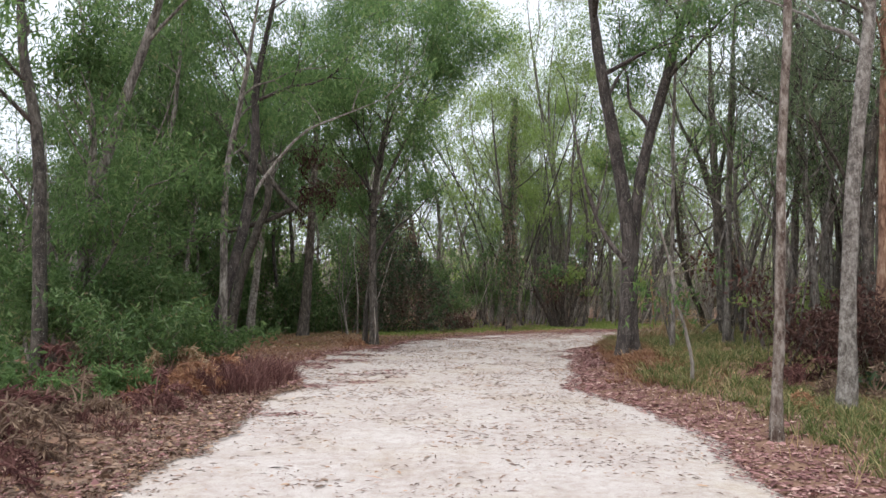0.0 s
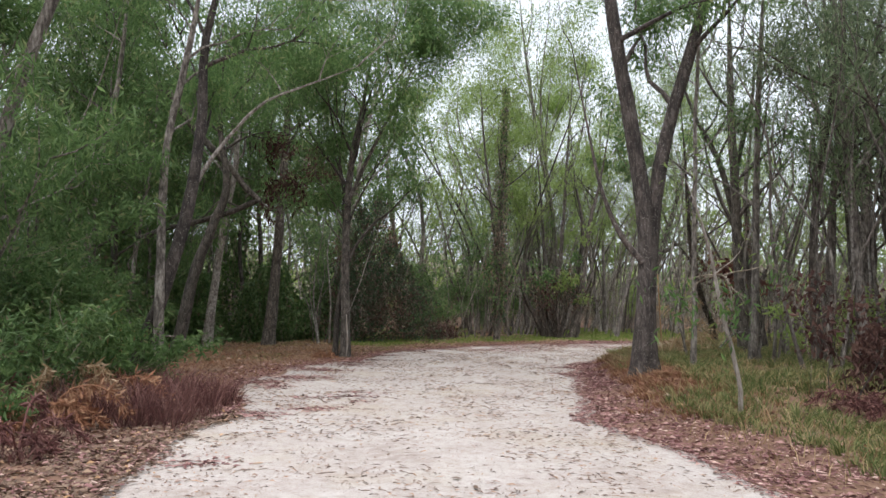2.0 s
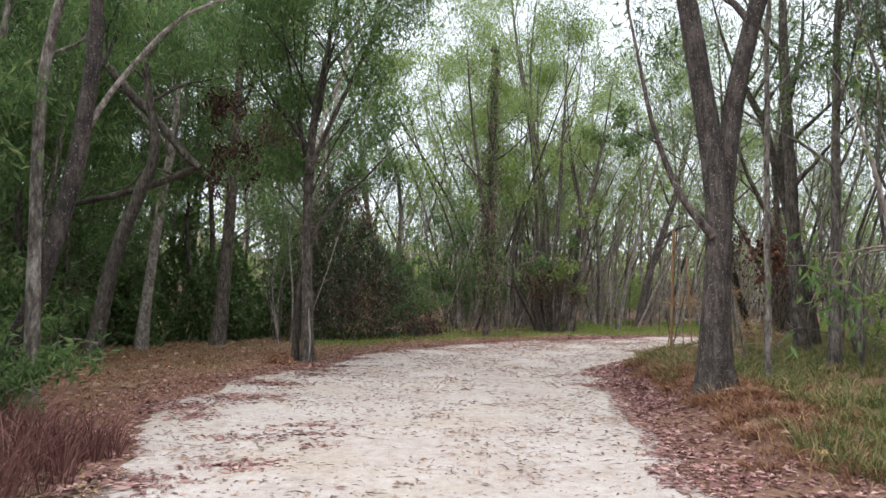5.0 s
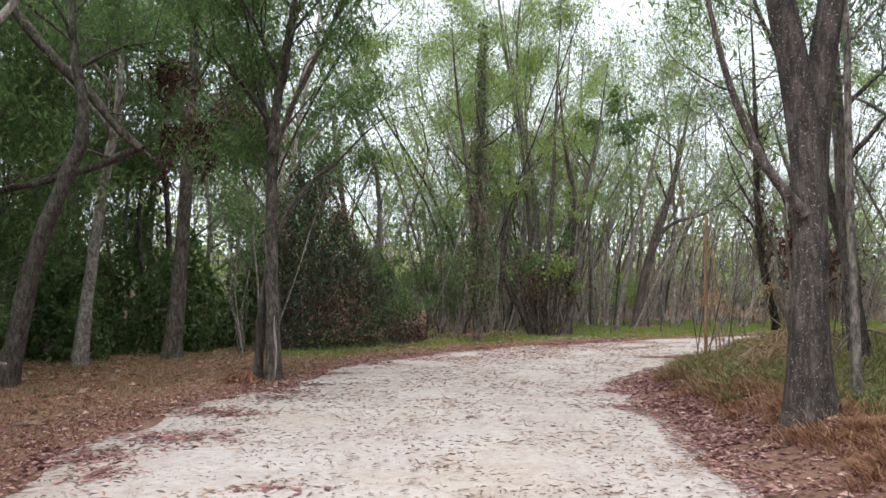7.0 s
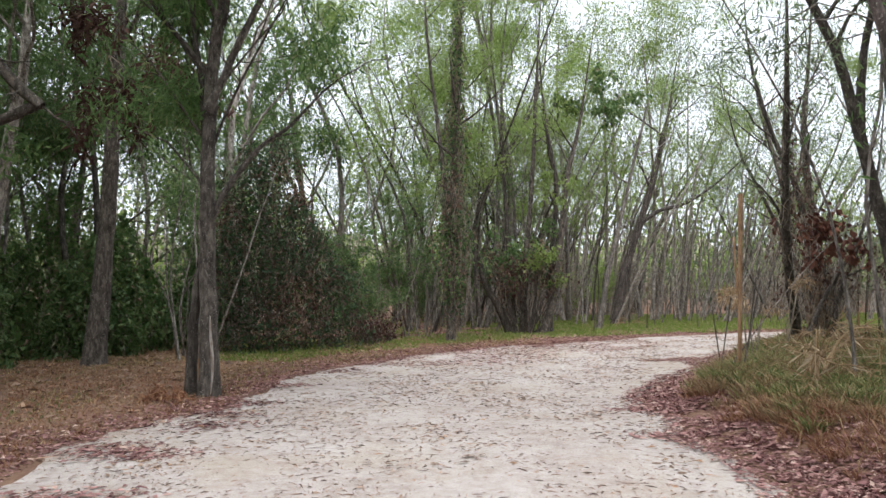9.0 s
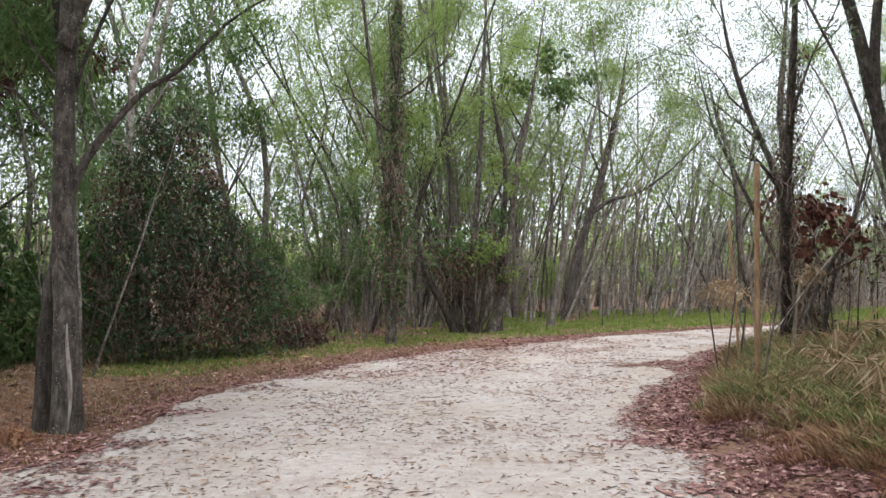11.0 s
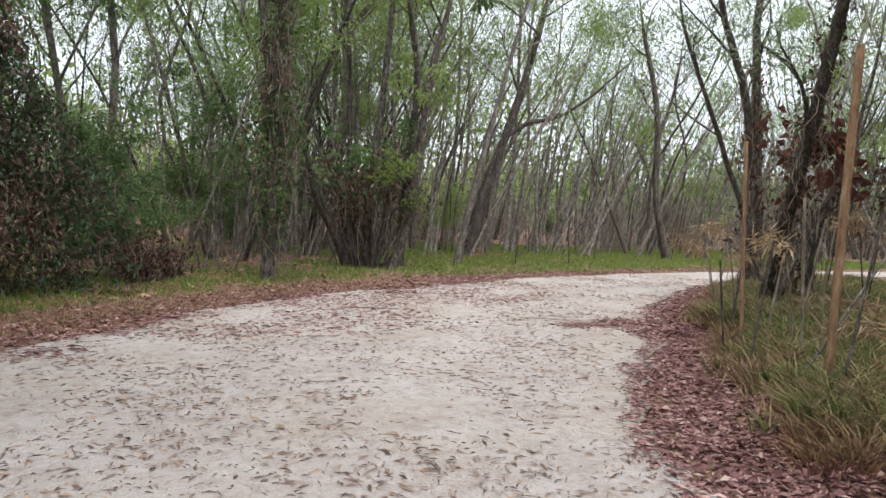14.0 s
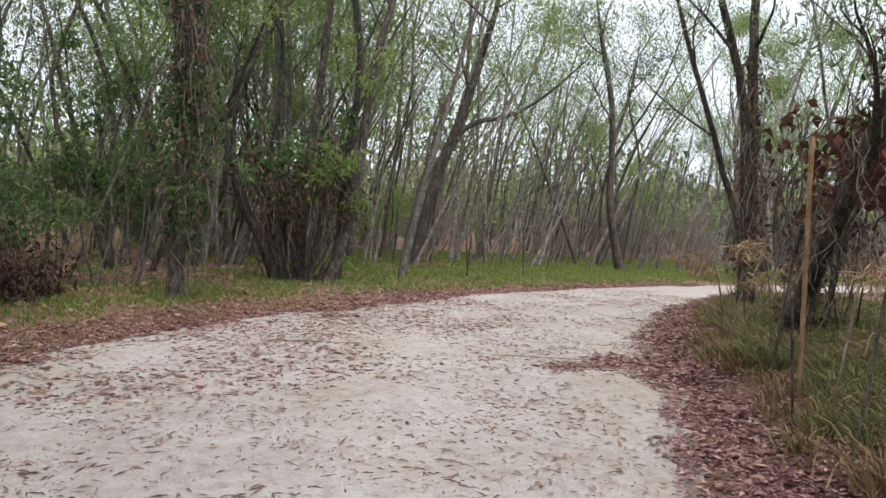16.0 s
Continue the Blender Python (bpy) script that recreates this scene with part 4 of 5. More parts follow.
dead_spray(105, (5.95, 32.1, 1.5), 0.5, 420, LEAF_LIGHT, "spray of fresh green leaves on the clump", 0.13, "leaf_spray", "leaves")
dead_spray(106, (4.6, 32.2, 2.3), 0.45, 300, LEAF_MID, "spray of green leaves on top of the vine mound", 0.13, "leaf_spray", "leaves")
dead_spray(107, (6.5, 32.2, 4.3), 0.5, 320, LEAF_LIGHT, "spray of fresh green leaves on the clump", 0.13, "leaf_spray", "leaves")
dead_spray(108, (8.3, 34.6, 7.3), 0.9, 520, LEAF_DARK, "dark hanging leaf clump in a high crown", 0.22, "leaf_clump", "leaves")
dead_spray(109, (9.6, 34.8, 7.6), 0.7, 340, LEAF_DARK, "dark hanging leaf clump in a high crown", 0.22, "leaf_clump", "leaves")
dead_spray(110, (6.4, 33.0, 2.6), 0.4, 260, LEAF_MID, "spray of green leaves on the clump", 0.13, "leaf_spray", "leaves")
dead_spray(104, (9.75, 23.5, 2.1), 0.24, 60, LEAF_RUST, "branch of large dead rust-red leaves", 0.17, wide=0.36)


def leaning_branch():
    """A dead branch propped at a slant in the grass, with its bare twigs."""
    rng = np.random.default_rng(160)
    b = foot(5.0, 20.1, 0.1)
    p = spline(rooted(b, (5.0, 20.1, b[2]), (5.75, 20.0, 1.15), (6.7, 20.0, 2.1), (7.6, 20.2, 2.6)), 16)
    g = [tube(p, np.linspace(0.012, 0.004, 16), 6, 0.06, rng)]
    for i in (7, 9, 12, 14):
        branch(rng, p[i], rng.normal(size=3) + np.array([0.6, 0, 0.3]), 0.6, 0.006, 1, g, [], 0.0, 4, 2)
    ob = link_mesh("dead_branch", g, BARK_GREY, smooth=True)
    ob.location = b
    tagged(ob, "bare dead branch propped at a slant in the grass", "branch")


leaning_branch()


def fallen_stick(seed, a, c, r, label):
    """A bare crooked stick lying among dead stalks."""
    rng = np.random.default_rng(seed)
    p = spline([a, (0.6 * a[0] + 0.4 * c[0], 0.6 * a[1] + 0.4 * c[1], max(a[2], c[2]) + 0.06), c], 14)
    p[:, 2] += height(p[:, 0], p[:, 1])
    g = [tube(p - p[0], np.linspace(r, r * 0.35, 14), 5, 0.08, rng)]
    for i in (6, 10):
        branch(rng, p[i] - p[0], unit(p[i] - p[i - 1]) + rng.normal(size=3) * 0.4, 0.4, r * 0.4, 0, g, [], 0.1, 4)
    ob = link_mesh("fallen_stick", g, BARK_GREY, smooth=True)
    ob.location = p[0]
    tagged(ob, label, "stick")


fallen_stick(173, (-5.4, 19.0, 0.5), (-6.6, 18.4, 0.05), 0.03, "pale fallen limb at the foot of a leaning tree")
fallen_stick(174, (6.7, 18.9, 0.05), (8.3, 19.6, 0.45), 0.03, "dark fallen limb lying in the long grass")


def strand_curtain(seed, pts, count, drop, label):
    """Dry vine strands hanging along a leaning stem."""
    rng = np.random.default_rng(seed)
    p = spline(pts, 40)
    tops = [p[i] + rng.normal(size=3) * 0.12 for i in rng.integers(6, 40, count)]
    b = p[0]
    ob = new("hanging_vine")
    ob.location = b
    for g in strands(rng, [t - b for t in tops], drop, 0.008):
        link_mesh("strand", [g], TWIG, ob)
    tagged(ob, label, "vine")


strand_curtain(161, [foot(8.7, 23.7, 0), (7.95, 22.8, 1.65), (7.25, 21.75, 3.3), (6.8, 20.9, 5.8)], 30, 0.9, "dry vine strands hanging along a leaning stem")
strand_curtain(162, [foot(8.9, 23.8, 0), (9.45, 23.8, 1.4), (10.0, 23.8, 2.2), (11.0, 23.8, 4.6)], 26, 1.2, "dry vine strands hanging along a leaning stem")


strand_curtain(164, [foot(11.0, 26.2, 0), (10.9, 26.1, 1.2), (10.7, 26.1, 2.6), (10.4, 26.2, 4.0)], 45, 1.4, "dark dry vine strands hanging on a forked tree")
strand_curtain(165, [foot(9.5, 23.9, 0), (9.8, 23.9, 1.3), (10.3, 23.9, 2.5), (11.0, 23.9, 5.6)], 26, 1.4, "dark tangled vine strands hanging on a leaning tree")


def stake(x, y, tall, r, lean, label, mat=WOOD_STAKE):
    rng = np.random.default_rng(int(x * 100))
    b = foot(x, y, 0.1)
    p = spline([(0, 0, 0), (lean * 0.5, 0, tall * 0.5), (lean, 0, tall)], 9)
    p = np.vstack([p, p[-1] + np.array([0, 0, r * 0.3]), p[-1] + np.array([0, 0, r * 0.4])])
    ob = link_mesh("stake", [tube(p, np.append(np.full(9, r), [r * 0.8, r * 0.05]), 8, 0.04, rng)], mat, smooth=True)
    ob.location = b
    tagged(ob, label, "stake")


stake(5.19, 19.9, 2.55, 0.03, 0.08, "tall weathered brown wooden stake in the grass")
stake(6.5, 22.0, 2.2, 0.02, -0.12, "weathered brown wooden stake in the grass")
stake(6.55, 21.75, 1.0, 0.012, 0.2, "thin dry cane beside the wooden stake", TWIG)
stake(5.75, 20.6, 1.5, 0.012, -0.1, "thin brown cane standing in the grass", TWIG)
stake(5.12, 19.75, 1.35, 0.011, 0.32, "thin dark stick leaning on a wooden stake", BARK_DARK)
stake(5.45, 20.9, 1.25, 0.01, 0.22, "thin dark stick standing in the grass", BARK_DARK)
stake(5.9, 21.6, 1.1, 0.01, -0.15, "thin dark stick standing in the grass", BARK_DARK)
stake(6.9, 22.6, 1.6, 0.012, 0.25, "thin dark stick standing in the grass", BARK_DARK)
stake(7.2, 21.9, 1.3, 0.014, 0.3, "thin dry cane in the long grass", TWIG)


def dead_fronds(seed, x, y, count, reach, label, mat=LEAF_FROND, leaflet=0.3, wide=0.05, many=5):
    """Withered palm fronds: arched stalks with hanging narrow leaflets."""
    rng = np.random.default_rng(seed)
    root = new("dead_frond_clump")
    root.location = foot(x, y, 0.05)
    for _ in range(count):
        a, up = rng.uniform(0, 2 * np.pi), rng.uniform(0.25, 0.9)
        r = reach * rng.uniform(0.6, 1.1)
        c, q = math.cos(a), math.sin(a)
        p = spline([(0, 0, 0), (c * r * 0.3, q * r * 0.3, r * up * 0.7), (c * r * 0.7, q * r * 0.7, r * up * 0.75), (c * r, q * r, r * up * 0.35)], 12)
        at = np.repeat(p[4:], many, 0) + rng.normal(size=(8 * many, 3)) * 0.015
        frond = link_mesh("frond", [leaves_at(rng, at, leaflet * reach, wide, 0.55, np.array([c, q, 0]) * 0.6)], mat, root)
        frond["kind"] = "stuff"
        link_mesh("stalk", [tube(p, np.linspace(0.012, 0.004, 12), 5)], mat, frond)
    tagged(root, label, "dead fronds")


dead_fronds(131, 5.5, 18.7, 8, 1.05, "withered straw-coloured palm fronds lying in the grass", wide=0.03)
dead_fronds(132, 6.7, 20.4, 6, 0.9, "withered tan palm fronds by the wooden stake", wide=0.03)
dead_fronds(135, -2.4, 20.5, 8, 0.36, "small tuft of orange dead fern at a trunk's foot", GRASS_RUST, 0.3, 0.12, 7)
for k, (x, y, n, r, mat, lab) in enumerate([
        (-4.0, 6.3, 9, 0.75, LEAF_DRY, "withered grey-brown bracken by the track"), (-4.4, 7.3, 10, 0.85, GRASS_RED, "withered red-brown bracken by the track"), (-4.2, 8.4, 9, 0.8, LEAF_DRY, "withered grey-brown bracken by the track"),
        (-3.7, 9.3, 8, 0.65, GRASS_RED, "withered red-brown bracken by the track"), (-4.1, 10.4, 9, 0.85, GRASS_RUST, "rust-coloured dead bracken by the track"), (-3.9, 11.6, 9, 0.9, GRASS_RUST, "rust-coloured dead bracken by the track"),
        (-3.6, 5.2, 8, 0.6, GRASS_RED, "withered red-brown bracken by the track"), (-4.7, 5.6, 9, 0.9, LEAF_DRY, "withered grey-brown bracken by the track"), (-5.2, 8.9, 9, 0.9, LEAF_MID, "green bracken in the undergrowth"),
        (-5.1, 7.6, 11, 1.1, GRASS_RED, "tall withered red-brown bracken by the track"), (-5.0, 6.4, 11, 1.1, LEAF_DRY, "tall withered grey-brown bracken by the track"), (-5.5, 10.9, 10, 1.0, GRASS_RED, "withered red-brown bracken under a leaning tree"), (-4.5, 11.7, 7, 0.9, LEAF_FROND, "pale dead bracken leaning over a green bush"), (-5.9, 12.4, 9, 1.0, LEAF_DRY, "withered grey-brown bracken under a leaning tree"),
        (4.4, 9.3, 6, 0.45, GRASS_RUST, "small rust-coloured dead bracken on the bank"), (5.6, 11.4, 8, 0.7, GRASS_RED, "withered red-brown bracken between the trunks"),
        (6.1, 10.3, 9, 0.8, LEAF_DRY, "withered grey-brown bracken between the trunks")]):
    dead_fronds(150 + k, x, y, n, r, lab, mat, 0.15, 0.1, 17)
dead_fronds(133, 8.2, 22.4, 6, 0.8, "withered brown palm fronds under a leaning tree")


def reed(seed, x, y, tall, lean, label):
    """A dry reed with a drooping golden plume."""
    rng = np.random.default_rng(seed)
    root = new("dry_reed")
    root.location = foot(x, y, 0.05)
    p = spline([(0, 0, 0), (lean * 0.2, 0, tall * 0.5), (lean * 0.6, 0, tall * 0.95), (lean * 1.5, -0.05, tall)], 14)
    link_mesh("stalk", [tube(p, np.linspace(0.011, 0.004, 14), 5)], TWIG, root)
    at = np.repeat(p[9:], 26, 0) + rng.normal(size=(130, 3)) * 0.045
    link_mesh("plume", [leaves_at(rng, at, 0.13, 0.06, 0.6, np.array([lean, 0, 0]))], LEAF_FROND, root)
    tagged(root, label, "reed")


for k, (x, y, tall, lean) in enumerate([(8.1, 24.1, 1.15, -0.55), (8.3, 24.3, 1.0, -0.4), (7.9, 23.9, 0.9, 0.35), (6.9, 21.4, 1.3, 0.25), (7.2, 22.8, 1.25, -0.4), (6.1, 21.0, 1.1, -0.35)]):
    reed(141 + k, x, y, tall, lean, "dry reed with a drooping golden plume in the grass")


for k, (x, y, h, lean) in enumerate([(9.85, 33.3, 1.1, 0.05), (12.2, 34.3, 1.2, -0.08), (16.7, 37.1, 1.3, 0.3), (14.7, 36.7, 1.0, 0.1), (7.9, 33.0, 0.9, 0.1), (20.2, 38.0, 1.2, 0.4), (14.0, 38.3, 1.5, 0.2), (11.2, 35.6, 1.1, -0.1), (17.9, 36.6, 1.2, 0.15)]):
    stake(x, y, h, 0.018, lean, "thin dark sapling stick on the grass verge", BARK_DARK)
dead_fronds(134, 10.8, 37.0, 4, 0.6, "pale dry frond lying on the grass verge")


def buried_root():
    """A thin root just breaking the sand across the track."""
    rng = np.random.default_rng(163)
    p = spline([(3.2, 26.3, -0.01), (3.8, 26.12, -0.004), (4.6, 25.75, -0.003), (5.2, 25.25, -0.004), (6.2, 24.75, -0.005), (6.7, 24.5, -0.01)], 60)
    p[:, 2] += rng.normal(size=60) * 0.004
    ob = link_mesh("exposed_root", [tube(p, 0.011 + 0.004 * rng.uniform(size=60), 6)], TWIG, smooth=True)
    tagged(ob, "thin grey root half buried across the sand", "root")


buried_root()


# ---- the wood all round ----
def zone(x, y):
    """Which part of the wood a place lies in, if any."""
    left = x < np.interp(y, [-10, 8, 14, 20, 26, 28], [-5.5, -6.5, -7.5, -7.5, -8.2, -7.5])
    top = y > np.interp(x, [-8, -2.5, 0.7, 3, 5, 8.4, 12, 20, 40], [28.5, 30.0, 32, 32.5, 34.6, 36.2, 39.2, 40, 39.5])
    right = (x > np.interp(y, [-10, 8, 11, 15, 19, 22, 26, 28], [6, 7, 7.6, 7.2, 8.4, 12, 14.5, 18])) & (y < np.interp(x, [10, 17, 30, 60], [26, 28.5, 29.5, 29.5]))
    return left & (y < 28.5), top, right & ~top


def template(seed, stems, spread_foot, tall, lean, r, bark, leaf, label, bias=0.0, **kw):
    """A tree of the wood at the origin of its own frame."""
    rng = np.random.default_rng(seed)
    made = []
    for _ in range(stems):
        a = rng.uniform(0, 2 * np.pi)
        f = np.array([np.cos(a), np.sin(a)]) * spread_foot * rng.uniform(0.3, 1)
        w = np.array([bias, 0]) + np.array([np.cos(a), np.sin(a)]) * lean * rng.uniform(0.4, 1) + rng.normal(size=2) * lean * 0.25
        h = tall * rng.uniform(0.8, 1.05)
        q = rng.normal(size=4) * 0.035 * h
        made.append(([(f[0], f[1], -0.05), (f[0] + w[0] * 0.3 + q[0], f[1] + w[1] * 0.3 + q[1], h * 0.33), (f[0] + w[0] * 0.65 + q[2], f[1] + w[1] * 0.65 + q[3], h * 0.67), (f[0] + w[0] * 1.2, f[1] + w[1] * 1.2, h)], r * rng.uniform(0.7, 1.15)))
    return tree(seed, (0, 0, 0), made, bark, leaf, label, sides=5, group="wood", **kw)


KINDS = {
    "leafy": [template(201, 1, 0.0, 10, 0.8, 0.1, BARK_GREY, LEAF_MID, "leafy green tree of the wood", limbs=9, first=0.25, reach=2.4, per_tip=56, spread=0.34, leaf_len=0.17, ratio=0.14, down=1.0, kids=3),
              template(202, 2, 0.3, 10.5, 1.2, 0.09, BARK_DARK, LEAF_MID, "leafy green tree of the wood with two stems", limbs=5, first=0.3, reach=2.4, per_tip=54, spread=0.34, leaf_len=0.17, ratio=0.14, down=1.0, kids=3),
              template(203, 1, 0.0, 9, 0.9, 0.1, BARK_GREY, LEAF_DARK, "dark green tree of the wood", limbs=9, first=0.22, reach=2.2, per_tip=56, spread=0.34, leaf_len=0.17, ratio=0.14, down=1.0, kids=3)],
    "light": [template(211, 3, 0.4, 10.5, 3.0, 0.052, BARK_PALE, LEAF_LIGHT, "slim many-stemmed tree with light green crown", limbs=4, first=0.3, reach=3.0, per_tip=74, spread=0.22, leaf_len=0.11, ratio=0.12, down=0.9, kids=3, steep=1.9),
              template(212, 4, 0.5, 9.5, 3.4, 0.045, BARK_DARK, LEAF_LIGHT, "leaning many-stemmed tree with light green crown", limbs=3, first=0.3, reach=3.0, per_tip=74, spread=0.22, leaf_len=0.11, ratio=0.12, down=0.9, kids=3, steep=1.9),
              template(213, 2, 0.3, 11, 2.4, 0.06, BARK_PALE, LEAF_LIGHT, "tall slim tree with light green crown", limbs=5, first=0.3, reach=3.0, per_tip=74, spread=0.22, leaf_len=0.11, ratio=0.12, down=0.9, kids=3, steep=1.9)],
    "poles": [template(221, 5, 0.9, 7.5, 1.6, 0.035, BARK_GREY, LEAF_GREY, "thicket of thin grey poles with sparse leaves", limbs=2, first=0.5, reach=1.4, per_tip=12, spread=0.3, leaf_len=0.13, ratio=0.11),
              template(222, 4, 0.8, 8.5, 2.2, 0.04, BARK_PALE, LEAF_GREY, "thin pale leaning stems with sparse leaves", limbs=2, first=0.5, reach=1.5, per_tip=12, spread=0.3, leaf_len=0.13, ratio=0.11),
              template(223, 6, 1.1, 6.0, 1.8, 0.03, BARK_GREY, LEAF_MID, "thicket of thin leaning grey saplings", limbs=2, first=0.4, reach=1.2, per_tip=12, spread=0.28, leaf_len=0.13, ratio=0.11)],
    "leaners": [template(251, 6, 1.2, 7.0, 1.3, 0.036, BARK_PALE, LEAF_LIGHT, "thicket of thin grey stems leaning one way", 1.6, limbs=2, first=0.55, reach=1.4, per_tip=7, spread=0.28, leaf_len=0.12, ratio=0.12),
                template(252, 5, 1.1, 8.5, 1.5, 0.045, BARK_PALE, LEAF_LIGHT, "slim pale stems leaning one way", 2.2, limbs=2, first=0.55, reach=1.5, per_tip=7, spread=0.28, leaf_len=0.12, ratio=0.12),
                template(254, 3, 1.0, 9.5, 1.4, 0.075, BARK_DARK, LEAF_LIGHT, "dark crooked stems leaning one way", 2.6, limbs=4, first=0.45, reach=2.2, per_tip=5, spread=0.25, leaf_len=0.12, ratio=0.24, steep=1.6),
                template(253, 7, 1.4, 5.0, 1.2, 0.03, BARK_GREY, LEAF_GREY, "thicket of thin bare grey saplings", 1.1, limbs=1, first=0.6, reach=0.9, per_tip=3, spread=0.2, leaf_len=0.14)],
    "hanging": [template(231, 2, 0.3, 10, 1.0, 0.1, BARK_DARK, LEAF_GREY, "dark tree with hanging grey-green foliage", limbs=6, first=0.3, reach=2.0, per_tip=34, spread=0.26, leaf_len=0.13, ratio=0.1, down=1.4),
                template(232, 1, 0.0, 9.5, 0.8, 0.12, BARK_DARK, LEAF_GREY, "dark tree with hanging grey-green foliage", limbs=9, first=0.3, reach=1.9, per_tip=34, spread=0.26, leaf_len=0.13, ratio=0.1, down=1.4)],
    "brush": [vine_mass(261, (0, 0, 0), 1.1, 0.8, 2.6, 1500, "grey-brown brush of dry hanging twigs", LEAF_TWIG, 0.42, 4, "twig_brush", False, 0.011, 1.3, "brush", 10),
              vine_mass(262, (0, 0, 0), 0.9, 0.8, 3.4, 1600, "tall grey-brown brush of dry hanging twigs", LEAF_TWIG, 0.45, 3, "twig_brush", True, 0.011, 1.4, "brush", 10)],
    "under": [shrub(241, (0, 0, 0), 1.2, 1.8, LEAF_LIGHT, 900, 0.15, "green undergrowth shrub in the wood", 8), shrub(242, (0, 0, 0), 1.3, 1.5, LEAF_GREY, 900, 0.18, "grey-green undergrowth shrub in the wood", 9),
              shrub(243, (0, 0, 0), 1.1, 1.9, LEAF_DRY, 420, 0.13, "dry brown undergrowth in the wood", 9)],
}
USED = set()


def plant(kind, spots, seed, tiny=0.8, huge=1.2, turn=3.14, which_low=None):
    """Copies of one kind of tree on the given spots; which_low tells where they stay young and low."""
    rng = np.random.default_rng(seed)
    z = height(spots[:, 0], spots[:, 1])
    for (x, y), h in zip(spots, z):
        small, large = tiny, huge
        ob = KINDS[kind][rng.integers(len(KINDS[kind]))]
        if which_low is not None and which_low(x, y):
            small, large = 0.5, 0.62
        m = Matrix.Translation((x, y, h - 0.05)) @ Matrix.Rotation(rng.uniform(-turn, turn), 4, "Z") @ Matrix.Scale(rng.uniform(small, large), 4)
        if ob.name in USED:
            copy_thing(ob, m @ Matrix.Scale(1 / ob.scale[0], 4))
        else:
            USED.add(ob.name)
            ob.matrix_basis = m


def spots_in(which, x0, x1, y0, y1, count, gap, seed, taken):
    """Scattered places within one part of the wood, no two closer than the gap."""
    rng = np.random.default_rng(seed)
    got = []
    cand = np.column_stack([rng.uniform(x0, x1, count * 14), rng.uniform(y0, y1, count * 14)])
    ok = zone(cand[:, 0], cand[:, 1])[which] & (cand[:, 0] > -0.52 * cand[:, 1] - 1.0)
    for p in cand[ok]:
        if len(got) >= count:
            break
        if all(abs(p[0] - q[0]) > gap or abs(p[1] - q[1]) > gap for q in taken):
            got.append(p)
            taken.append(p)
    return np.array(got)


TAKEN = []


def clearing(x, y):
    """The open gap over the track beyond the bend, where the growth is young and low."""
    return y > 30 and 0.86 < (x - 1) / (y - 18) < 1.08


plant("leafy", spots_in(0, -18, -5, 13, 30, 16, 1.6, 1, TAKEN), 1, 0.75, 1.0, which_low=lambda x, y: x < -0.46 * y)
plant("leafy", spots_in(0, -13, -7, 17, 29, 6, 1.3, 22, TAKEN), 22, 0.9, 1.15, which_low=lambda x, y: x < -0.46 * y)
plant("leafy", np.array([(-8.6, 22.0), (-7.9, 27.6), (-9.8, 24.6), (-7.6, 18.6), (-6.4, 29.4), (-10.6, 27.6), (-9.2, 31.0), (-12.0, 31.5)]), 28, 0.95, 1.15)
plant("leafy", np.array([(-6.0, 31.8), (-8.2, 33.2), (-10.5, 34.5), (-12.5, 29.0)]), 29, 1.1, 1.3)
plant("leafy", np.array([(-2.3, 33.4), (-3.9, 35.4), (-1.2, 37.0), (-5.0, 33.6)]), 34, 0.95, 1.15)
plant("leafy", np.array([(-9.0, 28.4), (-7.2, 31.0), (-10.6, 30.2)]), 30, 0.75, 0.9)
plant("poles", spots_in(0, -16, -5, 8, 30, 10, 1.0, 2, TAKEN), 2)
plant("under", spots_in(0, -16, -5, 2, 30, 20, 1.0, 3, TAKEN), 3, 0.9, 1.5)
plant("light", spots_in(1, -12, 40, 29, 52, 27, 2.3, 4, TAKEN), 4, 1.15, 1.6, which_low=clearing)
plant("leaners", spots_in(1, 4, 40, 31, 52, 76, 0.8, 5, TAKEN), 5, 0.9, 1.4, 0.4, clearing)
plant("light", np.array([(2.4, 34.5), (4.2, 37.0), (7.2, 38.5), (6.0, 42.0), (3.0, 41.0), (9.5, 40.5), (15.5, 42.5), (11.0, 46.0)]), 24, 1.2, 1.5)
plant("light", np.array([(4.6, 36.2), (6.2, 40.0)]), 31, 1.6, 1.75)
plant("poles", np.array([(-3.1, 25.7), (-3.6, 27.2), (0.9, 32.4), (2.0, 31.6)]), 25, 0.6, 0.85)
plant("poles", spots_in(1, -12, 8, 29, 56, 20, 0.9, 15, TAKEN), 15, 0.9, 1.2)
plant("leafy", spots_in(1, -22, -6, 29, 46, 7, 1.8, 6, TAKEN), 6)
plant("hanging", spots_in(1, 14, 46, 38, 58, 7, 2.0, 7, TAKEN), 7, 1.0, 1.3, which_low=clearing)
plant("under", spots_in(1, -20, 44, 42, 62, 44, 1.2, 8, TAKEN), 8, 0.8, 1.4)
plant("hanging", spots_in(2, 6, 34, 4, 29, 17, 1.5, 9, TAKEN), 9, 0.95, 1.3)
plant("hanging", np.array([(7.8, 16.6), (9.2, 17.2), (10.2, 19.2), (8.7, 14.6), (11.2, 20.2), (12.2, 22.0), (9.9, 15.6), (12.0, 18.0), (7.6, 12.8), (10.6, 17.2)]), 23, 1.05, 1.3)
plant("hanging", spots_in(2, 12, 34, 10, 29, 14, 1.4, 32, TAKEN), 32, 1.0, 1.3)
plant("poles", spots_in(2, 6, 30, 6, 29, 46, 1.0, 10, TAKEN), 10, 0.9, 1.25)
